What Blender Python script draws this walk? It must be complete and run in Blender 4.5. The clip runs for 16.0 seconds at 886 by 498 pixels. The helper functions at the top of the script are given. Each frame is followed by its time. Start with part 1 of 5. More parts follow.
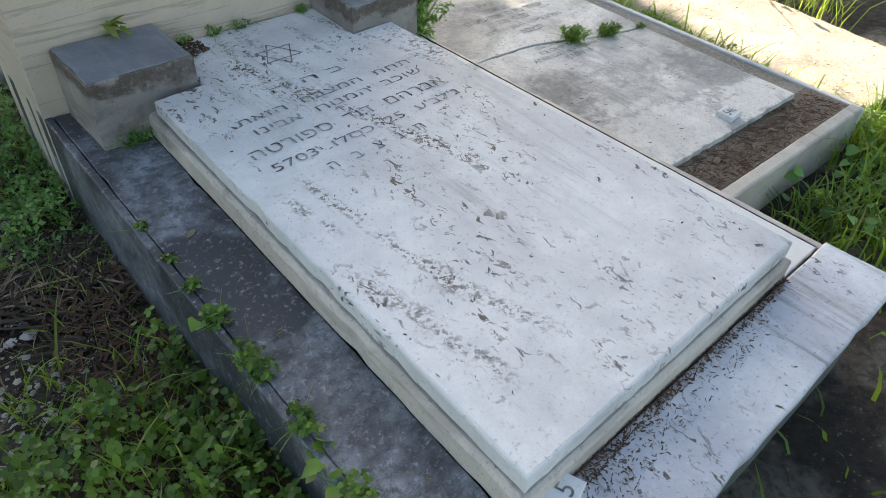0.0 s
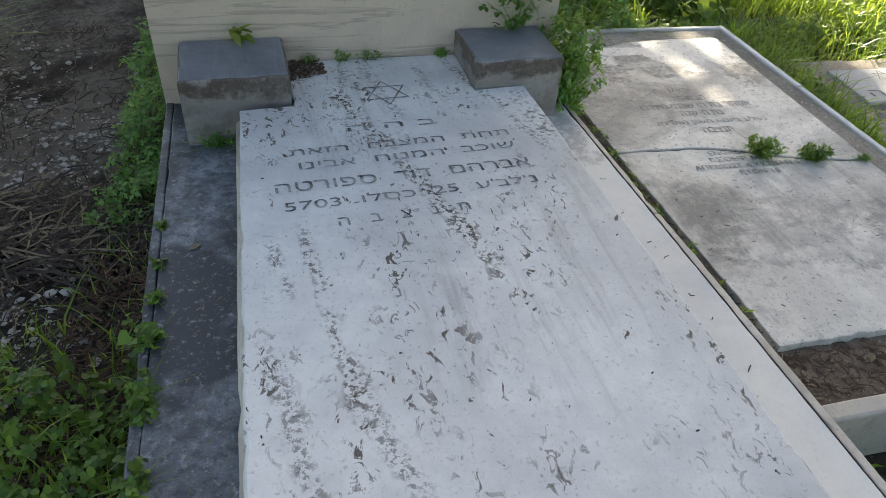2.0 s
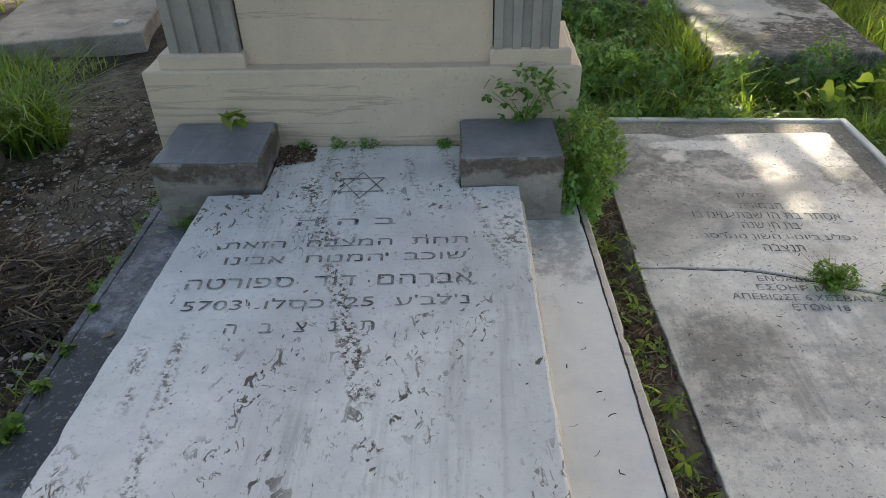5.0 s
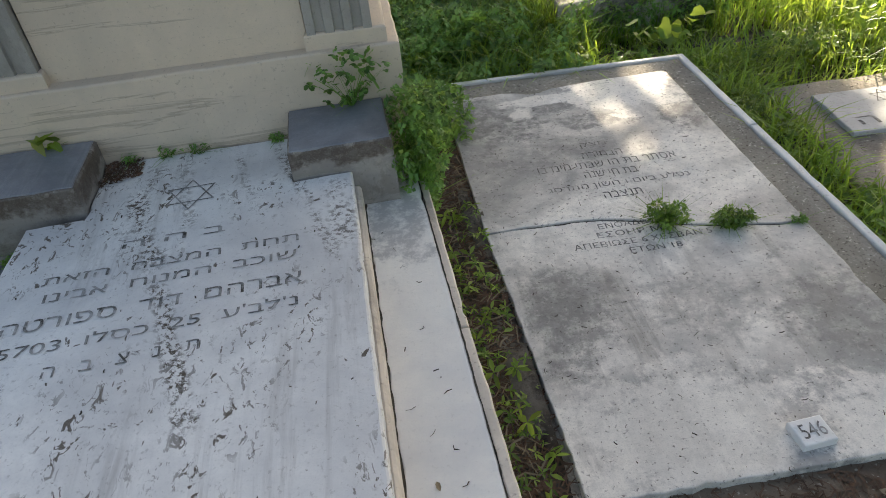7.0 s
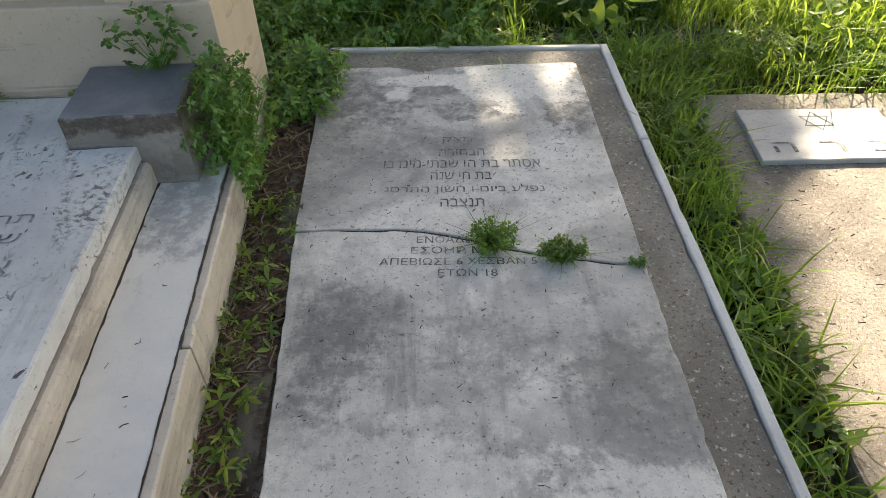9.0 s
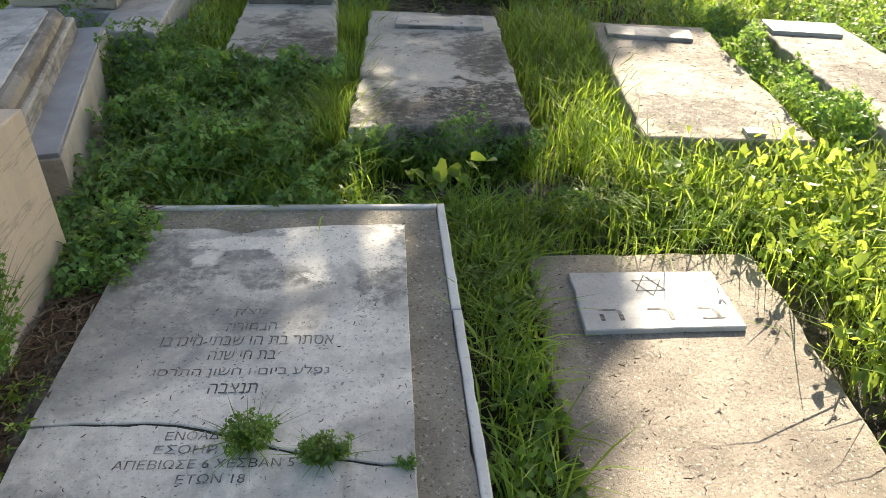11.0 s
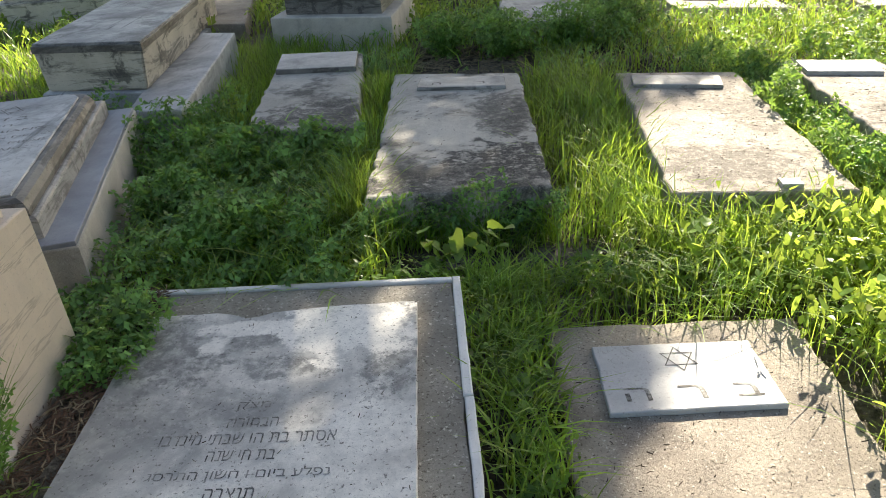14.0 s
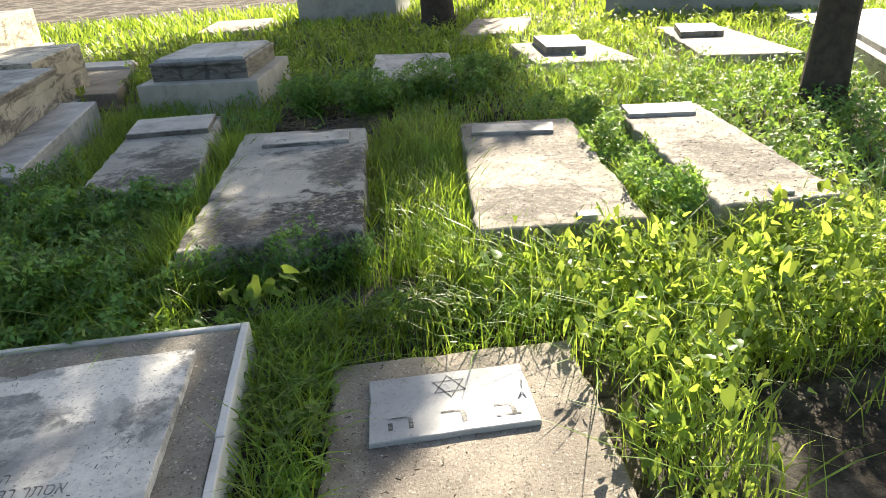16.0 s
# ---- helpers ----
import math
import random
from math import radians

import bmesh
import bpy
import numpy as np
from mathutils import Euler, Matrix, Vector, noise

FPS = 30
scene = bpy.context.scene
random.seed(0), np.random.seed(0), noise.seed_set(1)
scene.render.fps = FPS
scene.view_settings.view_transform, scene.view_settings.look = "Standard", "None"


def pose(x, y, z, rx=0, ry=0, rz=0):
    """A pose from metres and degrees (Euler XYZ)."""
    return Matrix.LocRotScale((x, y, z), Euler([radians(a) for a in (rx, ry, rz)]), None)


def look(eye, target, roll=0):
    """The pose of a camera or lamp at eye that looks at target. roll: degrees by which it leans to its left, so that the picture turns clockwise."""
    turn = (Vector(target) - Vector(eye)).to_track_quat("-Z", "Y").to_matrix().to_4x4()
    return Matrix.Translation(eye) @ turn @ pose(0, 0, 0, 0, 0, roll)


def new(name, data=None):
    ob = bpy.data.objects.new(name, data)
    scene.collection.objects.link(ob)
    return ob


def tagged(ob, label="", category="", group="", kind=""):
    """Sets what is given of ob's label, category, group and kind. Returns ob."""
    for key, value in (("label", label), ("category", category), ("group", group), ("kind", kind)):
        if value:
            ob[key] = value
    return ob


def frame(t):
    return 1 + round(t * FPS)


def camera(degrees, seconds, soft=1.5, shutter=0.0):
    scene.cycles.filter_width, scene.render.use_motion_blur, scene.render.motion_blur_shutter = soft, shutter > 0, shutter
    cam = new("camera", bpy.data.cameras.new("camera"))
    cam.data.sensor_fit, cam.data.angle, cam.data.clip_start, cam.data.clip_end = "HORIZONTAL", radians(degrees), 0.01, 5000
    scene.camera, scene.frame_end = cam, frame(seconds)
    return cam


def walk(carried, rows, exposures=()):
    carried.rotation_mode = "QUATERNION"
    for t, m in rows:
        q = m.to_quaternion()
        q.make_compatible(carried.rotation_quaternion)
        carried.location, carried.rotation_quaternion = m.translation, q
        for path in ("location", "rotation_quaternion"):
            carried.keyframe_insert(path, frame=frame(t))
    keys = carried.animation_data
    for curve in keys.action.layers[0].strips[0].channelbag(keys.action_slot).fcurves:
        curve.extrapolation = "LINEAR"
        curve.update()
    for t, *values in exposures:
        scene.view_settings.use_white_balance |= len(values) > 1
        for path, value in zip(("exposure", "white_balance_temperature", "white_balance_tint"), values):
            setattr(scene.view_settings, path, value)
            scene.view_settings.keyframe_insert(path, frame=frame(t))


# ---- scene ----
cam = camera(65.7, 16.0, soft=0.8)
PATH = [
    (0, (0.043, 0.02, 1.498), (1.072, 1.097, 0.164), 4.2),
    (0.5, (0.183, 0.054, 1.505), (1.151, 1.207, 0.187), 2.9),
    (1, (0.433, -0.025, 1.47), (1.05, 1.396, 0.205), 4.9),
    (1.5, (0.596, -0.079, 1.451), (1.003, 1.396, 0.164), 3.8),
    (2, (0.693, -0.007, 1.474), (1.133, 1.454, 0.182), 4.7),
    (2.5, (0.738, -0.001, 1.466), (1.134, 1.449, 0.146), 7.0),
    (3, (0.937, -0.003, 1.458), (1.16, 1.528, 0.19), 8.6),
    (3.5, (1.136, -0.035, 1.443), (1.142, 1.526, 0.193), 3.3),
    (4, (1.221, 0.058, 1.468), (1.232, 1.616, 0.215), 0.0),
    (4.2, (1.213, 0.098, 1.46), (1.218, 1.687, 0.245), -0.3),
    (6.3, (1.64, 0.2, 1.488), (1.437, 1.833, 0.351), -2.8),
    (6.5, (1.619, 0.2, 1.493), (1.522, 1.845, 0.36), -5.1),
    (7, (1.599, 0.202, 1.489), (1.718, 1.756, 0.236), -6.2),
    (7.5, (1.666, 0.224, 1.486), (1.893, 1.728, 0.188), -1.9),
    (8, (1.872, 0.296, 1.492), (2.09, 1.771, 0.159), 1.6),
    (8.5, (2.123, 0.369, 1.48), (2.153, 1.847, 0.132), 0.3),
    (9, (2.238, 0.421, 1.449), (2.267, 1.878, 0.079), -1.1),
    (9.5, (2.297, 0.467, 1.499), (2.427, 1.909, 0.119), -2.3),
    (10, (2.458, 0.506, 1.479), (2.657, 1.974, 0.135), -1.5),
    (10.2, (2.569, 0.524, 1.473), (2.782, 2.042, 0.188), 0.4),
    (12.3, (2.824, 0.73, 1.53), (2.889, 2.494, 0.59), -0.0),
    (12.5, (2.846, 0.729, 1.539), (2.897, 2.503, 0.617), -0.1),
    (13, (2.88, 0.73, 1.528), (2.896, 2.508, 0.613), -1.8),
    (13.5, (2.885, 0.743, 1.523), (2.893, 2.504, 0.575), -2.9),
    (14, (2.878, 0.751, 1.516), (2.889, 2.494, 0.536), -3.5),
    (14.5, (2.89, 0.745, 1.51), (2.922, 2.471, 0.5), -3.7),
    (15, (3.024, 0.722, 1.497), (3.236, 2.464, 0.539), -3.5),
    (15.5, (3.272, 0.658, 1.47), (3.481, 2.441, 0.59), -0.5),
    (16, (3.425, 0.619, 1.438), (3.634, 2.425, 0.605), -4.2),
]
EXPOSURES = [(0.0, 2.28, 7500, 8), (1.5, 2.03, 7500, 8), (3.5, 1.82, 7750, 8), (7.0, 1.86, 7850, 9), (9.5, 1.80, 7800, 9), (12.5, 1.80, 7300, 8), (16.0, 1.68, 7150, 8)]
walk(cam, [(t, look(eye, target, roll)) for t, eye, target, roll in PATH], EXPOSURES)

import collections
from mathutils.geometry import tessellate_polygon

# ---- light: low sun behind a tree, open sky ----
SUN_AZ, SUN_EL = 27.0, 30.0      # degrees clockwise from +y, and above the horizon
world = bpy.data.worlds.new("sky")
scene.world = world
world.use_nodes = True
wn = world.node_tree
sky = wn.nodes.new("ShaderNodeTexSky")
sky.sky_type = "NISHITA"
sky.sun_disc = False
sky.dust_density = 2.0
sky.sun_elevation = radians(SUN_EL)
sky.sun_rotation = radians(SUN_AZ)
wn.links.new(sky.outputs["Color"], wn.nodes["Background"].inputs["Color"])
wn.nodes["Background"].inputs["Strength"].default_value = 0.066
sun_data = bpy.data.lights.new("sun", "SUN")
sun_data.energy, sun_data.angle, sun_data.color = 5.0, radians(0.53), (1.0, 0.93, 0.82)
sun = new("sun", sun_data)
TO_SUN = Vector((math.sin(radians(SUN_AZ)) * math.cos(radians(SUN_EL)), math.cos(radians(SUN_AZ)) * math.cos(radians(SUN_EL)), math.sin(radians(SUN_EL))))
sun.matrix_world = look(TO_SUN * 40, (0, 0, 0))

# ---- materials ----


class Nodes:
    """A small builder for node materials; coordinates are metres of the object."""

    def __init__(self, name, roughness=0.8):
        self.mat = bpy.data.materials.new(name)
        self.mat.use_nodes = True
        self.t = self.mat.node_tree
        self.bsdf = self.t.nodes["Principled BSDF"]
        self.bsdf.inputs["Roughness"].default_value = roughness
        self.out = self.t.nodes["Material Output"]
        self.co = self.t.nodes.new("ShaderNodeTexCoord").outputs["Object"]

    def put(self, kind, **inputs):
        n = self.t.nodes.new(kind)
        for k, v in inputs.items():
            self.plug(n, k.replace("_", " "), v)
        return n

    def plug(self, n, key, v):
        if isinstance(v, bpy.types.NodeSocket):
            self.t.links.new(v, n.inputs[key])
        else:
            n.inputs[key].default_value = v

    def mapped(self, scale=(1, 1, 1), turn=0.0, shift=(0, 0, 0)):
        n = self.put("ShaderNodeMapping", Vector=self.co)
        n.inputs["Rotation"].default_value = (0, 0, radians(turn))
        n.inputs["Scale"].default_value = scale
        n.inputs["Location"].default_value = shift
        return n.outputs["Vector"]

    def noise(self, scale, detail=5.0, rough=0.6, vector=None, warp=0.0):
        n = self.put("ShaderNodeTexNoise", Vector=vector or self.co, Scale=scale, Detail=detail, Roughness=rough, Distortion=warp)
        return n.outputs["Fac"]

    def ramp(self, fac, a, b, lo=0.0, hi=1.0):
        n = self.put("ShaderNodeMapRange", Value=fac)
        for k, v in (("From Min", a), ("From Max", b), ("To Min", lo), ("To Max", hi)):
            n.inputs[k].default_value = v
        return n.outputs["Result"]

    def mul(self, a, b, op="MULTIPLY"):
        n = self.t.nodes.new("ShaderNodeMath")
        n.operation = op
        n.use_clamp = True
        for k, v in ((0, a), (1, b)):
            self.plug(n, k, v)
        return n.outputs[0]

    def mix(self, fac, a, b):
        n = self.t.nodes.new("ShaderNodeMix")
        n.data_type = "RGBA"
        for k, v in ((0, fac), (6, a), (7, b)):
            self.plug(n, k, (*v, 1) if isinstance(v, tuple) else v)
        return n.outputs[2]

    def drip(self, x0, y0, x1, y1, width):
        """A ragged stain along a line."""
        a, size = math.atan2(y1 - y0, x1 - x0), math.hypot(x1 - x0, y1 - y0)
        c, s = math.cos(-a), math.sin(-a)
        m = self.mapped((1, 1, 1), -math.degrees(a), (-(c * x0 - s * y0), -(s * x0 + c * y0), 0))
        p = self.put("ShaderNodeSeparateXYZ", Vector=m)
        wob = self.ramp(self.noise(5, 4, 0.7), 0.3, 0.7, -width, width)
        off = self.t.nodes.new("ShaderNodeMath")
        off.operation = "ADD"
        self.plug(off, 0, p.outputs["Y"])
        self.plug(off, 1, wob)
        side = self.t.nodes.new("ShaderNodeMath")
        side.operation = "ABSOLUTE"
        self.plug(side, 0, off.outputs[0])
        ends = self.mul(self.ramp(p.outputs["X"], 0, 0.06), self.ramp(p.outputs["X"], size, size - 0.06))
        band = self.mul(self.mul(self.ramp(side.outputs[0], width * 1.5, width * 0.6), ends), self.ramp(self.noise(14, 3, 0.6), 0.30, 0.46))
        return self.mul(band, self.ramp(self.noise(70, 7, 0.75), 0.50, 0.55))

    def spot(self, x, y, rx, ry):
        """A ragged round patch."""
        m = self.mapped((1 / rx, 1 / ry, 0), 0, (-x / rx, -y / ry, 0))
        d = self.put("ShaderNodeVectorMath", Vector=m)
        d.operation = "LENGTH"
        edge = self.t.nodes.new("ShaderNodeMath")
        edge.operation = "ADD"
        self.plug(edge, 0, d.outputs["Value"])
        self.plug(edge, 1, self.ramp(self.noise(9, 7, 0.72), 0.3, 0.7, -0.7, 0.7))
        return self.ramp(edge.outputs[0], 1.05, 0.70)

    def bump(self, height, strength=0.3, distance=0.004):
        n = self.put("ShaderNodeBump", Height=height, Strength=strength, Distance=distance)
        self.plug(self.bsdf, "Normal", n.outputs["Normal"])

    def done(self, color):
        self.plug(self.bsdf, "Base Color", color)
        return self.mat


def marble(name, white, grey, dirt, cloud=(0.45, 0.7), flakes=0.0, streaks=0.0, specks=0.3, turn=0.0, stain=0.0, rough=0.55, veins=0.0, drips=(), blots=0.0, patches=2.3, bands=0.0, pale=(), black=(), stain_z=None):
    """Weathered marble: clouds of grey, flaking dirt along one direction, fine specks."""
    n = Nodes(name, rough)
    c = n.mix(n.ramp(n.noise(patches, 6, 0.62, warp=0.4), *cloud), white, grey)
    c = n.mix(n.ramp(n.noise(14, 4, 0.7), 0.35, 0.75, 0, 0.35), c, grey)
    if veins:
        v = n.noise(1.0, 5, 0.6, n.mapped((1.1, 1.6, 20.0), turn), 0.5)
        c = n.mix(n.ramp(n.mul(n.ramp(v, 0.575, 0.605), n.ramp(v, 0.64, 0.61)), 0, 1, 0, veins), c, dirt)
    if stain:
        s = n.mul(n.ramp(n.noise(1.1, 5, 0.65, n.mapped((1, 1, 1), 0, (3.1, 1.7, 0))), 0.47, 0.68), stain)
        c = n.mix(s, c, grey)
    if streaks:
        v = n.noise(1.0, 6, 0.7, n.mapped((14, 1.1, 8), turn), 0.5)
        m = n.mul(n.ramp(v, 0.53, 0.68), n.ramp(n.noise(1.6, 3, 0.5, n.mapped((1, 1, 1), 0, (7, 2, 0))), 0.42, 0.6))
        c = n.mix(n.mul(m, streaks), c, dirt)
    if flakes:
        where = n.ramp(n.noise(2.0, 4, 0.65, n.mapped((1.9, 0.9, 1), turn, (1.3, 5.2, 0))), 0.47, 0.60)
        v = n.noise(1.0, 6, 0.68, n.mapped((46, 26, 40), turn + 12), 0.9)
        c = n.mix(n.mul(n.mul(n.ramp(v, 0.575, 0.60), where), flakes), c, dirt)
        few = n.noise(1.0, 4, 0.6, n.mapped((40, 26, 30), turn - 30, (9, 4, 0)), 0.5)
        c = n.mix(n.mul(n.mul(n.ramp(few, 0.66, 0.69), n.ramp(n.noise(3.1, 3, 0.6), 0.40, 0.52)), flakes), c, dirt)
    if bands:
        v = n.noise(1.0, 6, 0.72, n.mapped((2.2, 2.2, 11)), 0.6)
        c = n.mix(n.mul(n.ramp(v, 0.50, 0.60), bands), c, dirt)
        v = n.noise(4.5, 7, 0.75, n.mapped((1, 1, 1), 0, (2, 9, 4)), 0.3)
        c = n.mix(n.mul(n.ramp(v, 0.54, 0.60), bands), c, dirt)
    for x0, y0, x1, y1, w, k in drips:
        c = n.mix(n.mul(n.drip(x0, y0, x1, y1, w), k), c, dirt)
    for x, y, rx, ry, k in black:
        c = n.mix(n.mul(n.mul(n.spot(x, y, rx, ry), n.ramp(n.noise(24, 7, 0.75), 0.36, 0.54)), k), c, tuple(q * 0.55 for q in grey))
    for x, y, rx, ry, k in pale:
        c = n.mix(n.mul(n.spot(x, y, rx, ry), k), c, white)
    if stain_z:                               # a brown run-off band round the stone
        z = n.t.nodes.new("ShaderNodeMath")
        z.operation = "ADD"
        n.plug(z, 0, n.put("ShaderNodeSeparateXYZ", Vector=n.co).outputs["Z"])
        n.plug(z, 1, n.ramp(n.noise(9, 6, 0.7), 0.3, 0.7, -0.035, 0.035))
        band = n.mul(n.ramp(z.outputs[0], stain_z[0], stain_z[0] + 0.02), n.ramp(z.outputs[0], stain_z[1] + 0.02, stain_z[1]))
        c = n.mix(n.mul(band, 0.9), c, dirt)
    if blots:
        c = n.mix(n.ramp(n.noise(30, 5, 0.7), 0.45, 0.62, 0, blots), c, grey)
        c = n.mix(n.ramp(n.noise(48, 5, 0.75, n.mapped((1, 1, 1), 0, (5, 3, 1))), 0.55, 0.68, 0, blots), c, white)
    if specks:
        c = n.mix(n.ramp(n.noise(95, 3, 0.6), 0.60, 0.72, 0, specks), c, dirt)
    c = n.mix(n.ramp(n.noise(240, 2, 0.6), 0.5, 0.72, 0, 0.22), c, grey)
    n.bump(n.noise(60, 8, 0.75), 0.35, 0.003)
    return n.done(c)


def concrete(name, light, dark, black, patch=(0.5, 0.62), amount=0.85, litter=0.3, pale=(), stained=()):
    n = Nodes(name, 0.9)
    c = n.mix(n.ramp(n.noise(3.0, 6, 0.65, warp=0.5), 0.35, 0.65), light, dark)
    c = n.mix(n.ramp(n.noise(40, 4, 0.7), 0.4, 0.7, 0, 0.4), c, dark)
    c = n.mix(n.mul(n.ramp(n.noise(1.9, 7, 0.7, n.mapped((1, 1, 1), 0, (4.4, 8.1, 2))), *patch), amount), c, black)
    for x, y, rx, ry, k in pale:
        c = n.mix(n.mul(n.spot(x, y, rx, ry), k), c, light)
    for x, y, rx, ry, k in stained:
        c = n.mix(n.mul(n.mul(n.spot(x, y, rx, ry), n.ramp(n.noise(26, 6, 0.75), 0.36, 0.5)), k), c, black)
    c = n.mix(n.ramp(n.noise(230, 3, 0.7), 0.52, 0.66, 0, 0.55), c, dark)
    c = n.mix(n.ramp(n.noise(120, 2, 0.5), 0.58, 0.7, 0, litter), c, (0.09, 0.07, 0.05))
    c = n.mix(n.ramp(n.noise(85, 2, 0.5, n.mapped((1, 1, 1), 30, (2, 2, 2))), 0.62, 0.72, 0, litter), c, (0.6, 0.56, 0.48))
    n.bump(n.noise(45, 8, 0.8), 0.9, 0.007)
    return n.done(c)


def leafy(name, dark, light, glow, share=0.45, rough=0.45):
    """Leaf surface that lets part of the light through."""
    n = Nodes(name, rough)
    each = n.t.nodes.new("ShaderNodeNewGeometry").outputs["Random Per Island"]
    fac = n.mul(n.ramp(n.noise(5, 2, 0.5), 0.3, 0.7, -0.1, 0.4), n.ramp(each, 0, 1, 0, 0.75), "ADD")
    c = n.mix(fac, dark, light)
    c = n.mix(n.ramp(each, 0.95, 0.97, 0, 0.75), c, (0.30, 0.26, 0.12))
    n.done(c)
    tr = n.put("ShaderNodeBsdfTranslucent", Color=n.mix(fac, tuple(v * 0.4 for v in glow), glow))
    mx = n.put("ShaderNodeMixShader", Fac=share)
    n.t.links.new(n.bsdf.outputs[0], mx.inputs[1])
    n.t.links.new(tr.outputs[0], mx.inputs[2])
    n.t.links.new(mx.outputs[0], n.out.inputs["Surface"])
    return n.mat


def plain(name, color, rough=0.8, vary=0.25, scale=30.0):
    n = Nodes(name, rough)
    c = n.mix(n.ramp(n.noise(scale, 5, 0.65), 0.3, 0.7), color, tuple(v * (1 - vary) for v in color))
    n.bump(n.noise(scale * 2, 5, 0.7), 0.3, 0.003)
    return n.done(c)


DRIPS = ((0.874, 1.96, 0.997, 1.547, 0.022, 1.0), (0.997, 1.547, 1.158, 1.04, 0.02, 1.0), (0.653, 1.269, 0.691, 1.019, 0.013, 0.8), (0.729, 1.301, 0.782, 0.705, 0.012, 0.8), (1.268, 2.13, 1.451, 1.483, 0.014, 0.7),
         (1.444, 1.89, 1.476, 1.537, 0.03, 0.8), (0.997, 2.11, 1.05, 1.697, 0.02, 0.5), (0.922, 2.11, 0.89, 1.697, 0.02, 0.5), (0.625, 0.942, 0.72, 0.47, 0.016, 0.65), (0.761, 0.888, 0.868, 0.52, 0.022, 0.7), (1.154, 2.11, 1.228, 1.751, 0.012, 0.6))
WHITE_A = marble("ledger_marble", (0.84, 0.83, 0.81), (0.50, 0.50, 0.51), (0.085, 0.060, 0.040), (0.42, 0.78), flakes=0.95, streaks=0.35, specks=0.3, turn=-6, drips=DRIPS)
EDGE_A = marble("edge_marble", (0.72, 0.645, 0.56), (0.46, 0.41, 0.35), (0.13, 0.10, 0.08), (0.45, 0.75), streaks=0.4, specks=0.5, bands=0.3)
FOOT_A = marble("foot_marble", (0.82, 0.82, 0.82), (0.46, 0.48, 0.53), (0.085, 0.065, 0.05), (0.40, 0.66), flakes=1.0, streaks=0.9, specks=0.5, turn=80, blots=0.25)
# one darker patch on the ledge in front of the right block
RIGHT_A = marble("ledge_marble", (0.84, 0.82, 0.77), (0.66, 0.655, 0.65), (0.14, 0.12, 0.10), (0.48, 0.7), specks=0.12, stain=0.3, black=((1.60, 1.80, 0.10, 0.22, 0.75),))
GREY_A = marble("grey_marble", (0.36, 0.39, 0.43), (0.042, 0.048, 0.058), (0.025, 0.025, 0.025), (0.34, 0.54), specks=0.5, stain=0.5, rough=0.5, blots=0.75, patches=3.4)
BLOCK_A = marble("block_marble", (0.42, 0.385, 0.345), (0.23, 0.215, 0.205), (0.075, 0.052, 0.038), (0.40, 0.68), specks=0.35, streaks=0.5, turn=90, rough=0.45, blots=0.3, bands=0.35, stain_z=(0.485, 0.545))
# same block stone, its blue-grey is the sky reflection put into the colour
BLOCK_TOP_SKY = marble("sky_tinted_block_top", (0.30, 0.315, 0.35), (0.13, 0.14, 0.165), (0.45, 0.45, 0.45), (0.36, 0.62), specks=0.2, streaks=0.5, turn=60, rough=0.4, blots=0.2)
CREAM_A = marble("cream_marble", (0.66, 0.545, 0.43), (0.50, 0.425, 0.35), (0.20, 0.155, 0.12), (0.42, 0.75), veins=0.42, specks=0.35, turn=-12)
FLUTE_A = marble("pilaster_marble", (0.36, 0.34, 0.31), (0.22, 0.21, 0.20), (0.10, 0.09, 0.08), streaks=0.4)
SLAB_B = marble("lichen_marble", (0.86, 0.82, 0.755), (0.30, 0.295, 0.285), (0.08, 0.07, 0.06), (0.38, 0.62), streaks=0.5, specks=0.9, stain=0.65, turn=4, blots=0.22, patches=3.0,
                # whiter stain patches; the first, far right, has sunlight in its white too
                pale=((2.56, 2.60, 0.25, 0.17, 0.95), (2.20, 2.64, 0.20, 0.045, 0.8), (2.13, 2.55, 0.05, 0.05, 0.8), (2.15, 1.05, 0.3, 0.2, 0.6), (2.6, 1.0, 0.25, 0.12, 0.7), (2.05, 1.70, 0.22, 0.08, 0.5)),
                black=((2.00, 2.52, 0.17, 0.20, 0.95), (2.28, 2.58, 0.14, 0.08, 0.85), (2.36, 2.42, 0.22, 0.07, 0.85), (2.71, 2.42, 0.11, 0.16, 0.9), (2.74, 2.68, 0.06, 0.06, 0.85), (2.66, 2.66, 0.03, 0.03, 0.8), (2.48, 2.71, 0.06, 0.03, 0.85), (2.00, 1.45, 0.12, 0.30, 0.75), (2.35, 1.40, 0.16, 0.14, 0.5), (2.66, 1.30, 0.12, 0.22, 0.6), (2.2, 2.25, 0.3, 0.1, 0.45)))
KERB_B = marble("kerb_marble", (0.72, 0.71, 0.69), (0.46, 0.46, 0.45), (0.14, 0.12, 0.10), specks=0.4)
TILE = marble("number_tile_marble", (0.80, 0.80, 0.79), (0.6, 0.6, 0.59), (0.2, 0.18, 0.16))
PLAQUE = marble("plaque_marble", (0.53, 0.53, 0.525), (0.33, 0.33, 0.34), (0.14, 0.12, 0.10), (0.42, 0.70), specks=0.5, flakes=0.45, blots=0.2)
PLAQUE_OLD = marble("old_plaque_marble", (0.64, 0.62, 0.58), (0.24, 0.23, 0.22), (0.10, 0.09, 0.08), (0.4, 0.65), specks=0.5, streaks=0.5, turn=70)
TOMB = marble("tomb_marble", (0.62, 0.56, 0.46), (0.42, 0.375, 0.30), (0.035, 0.032, 0.028), (0.42, 0.66), specks=0.4, stain=0.3, turn=20, bands=0.75)
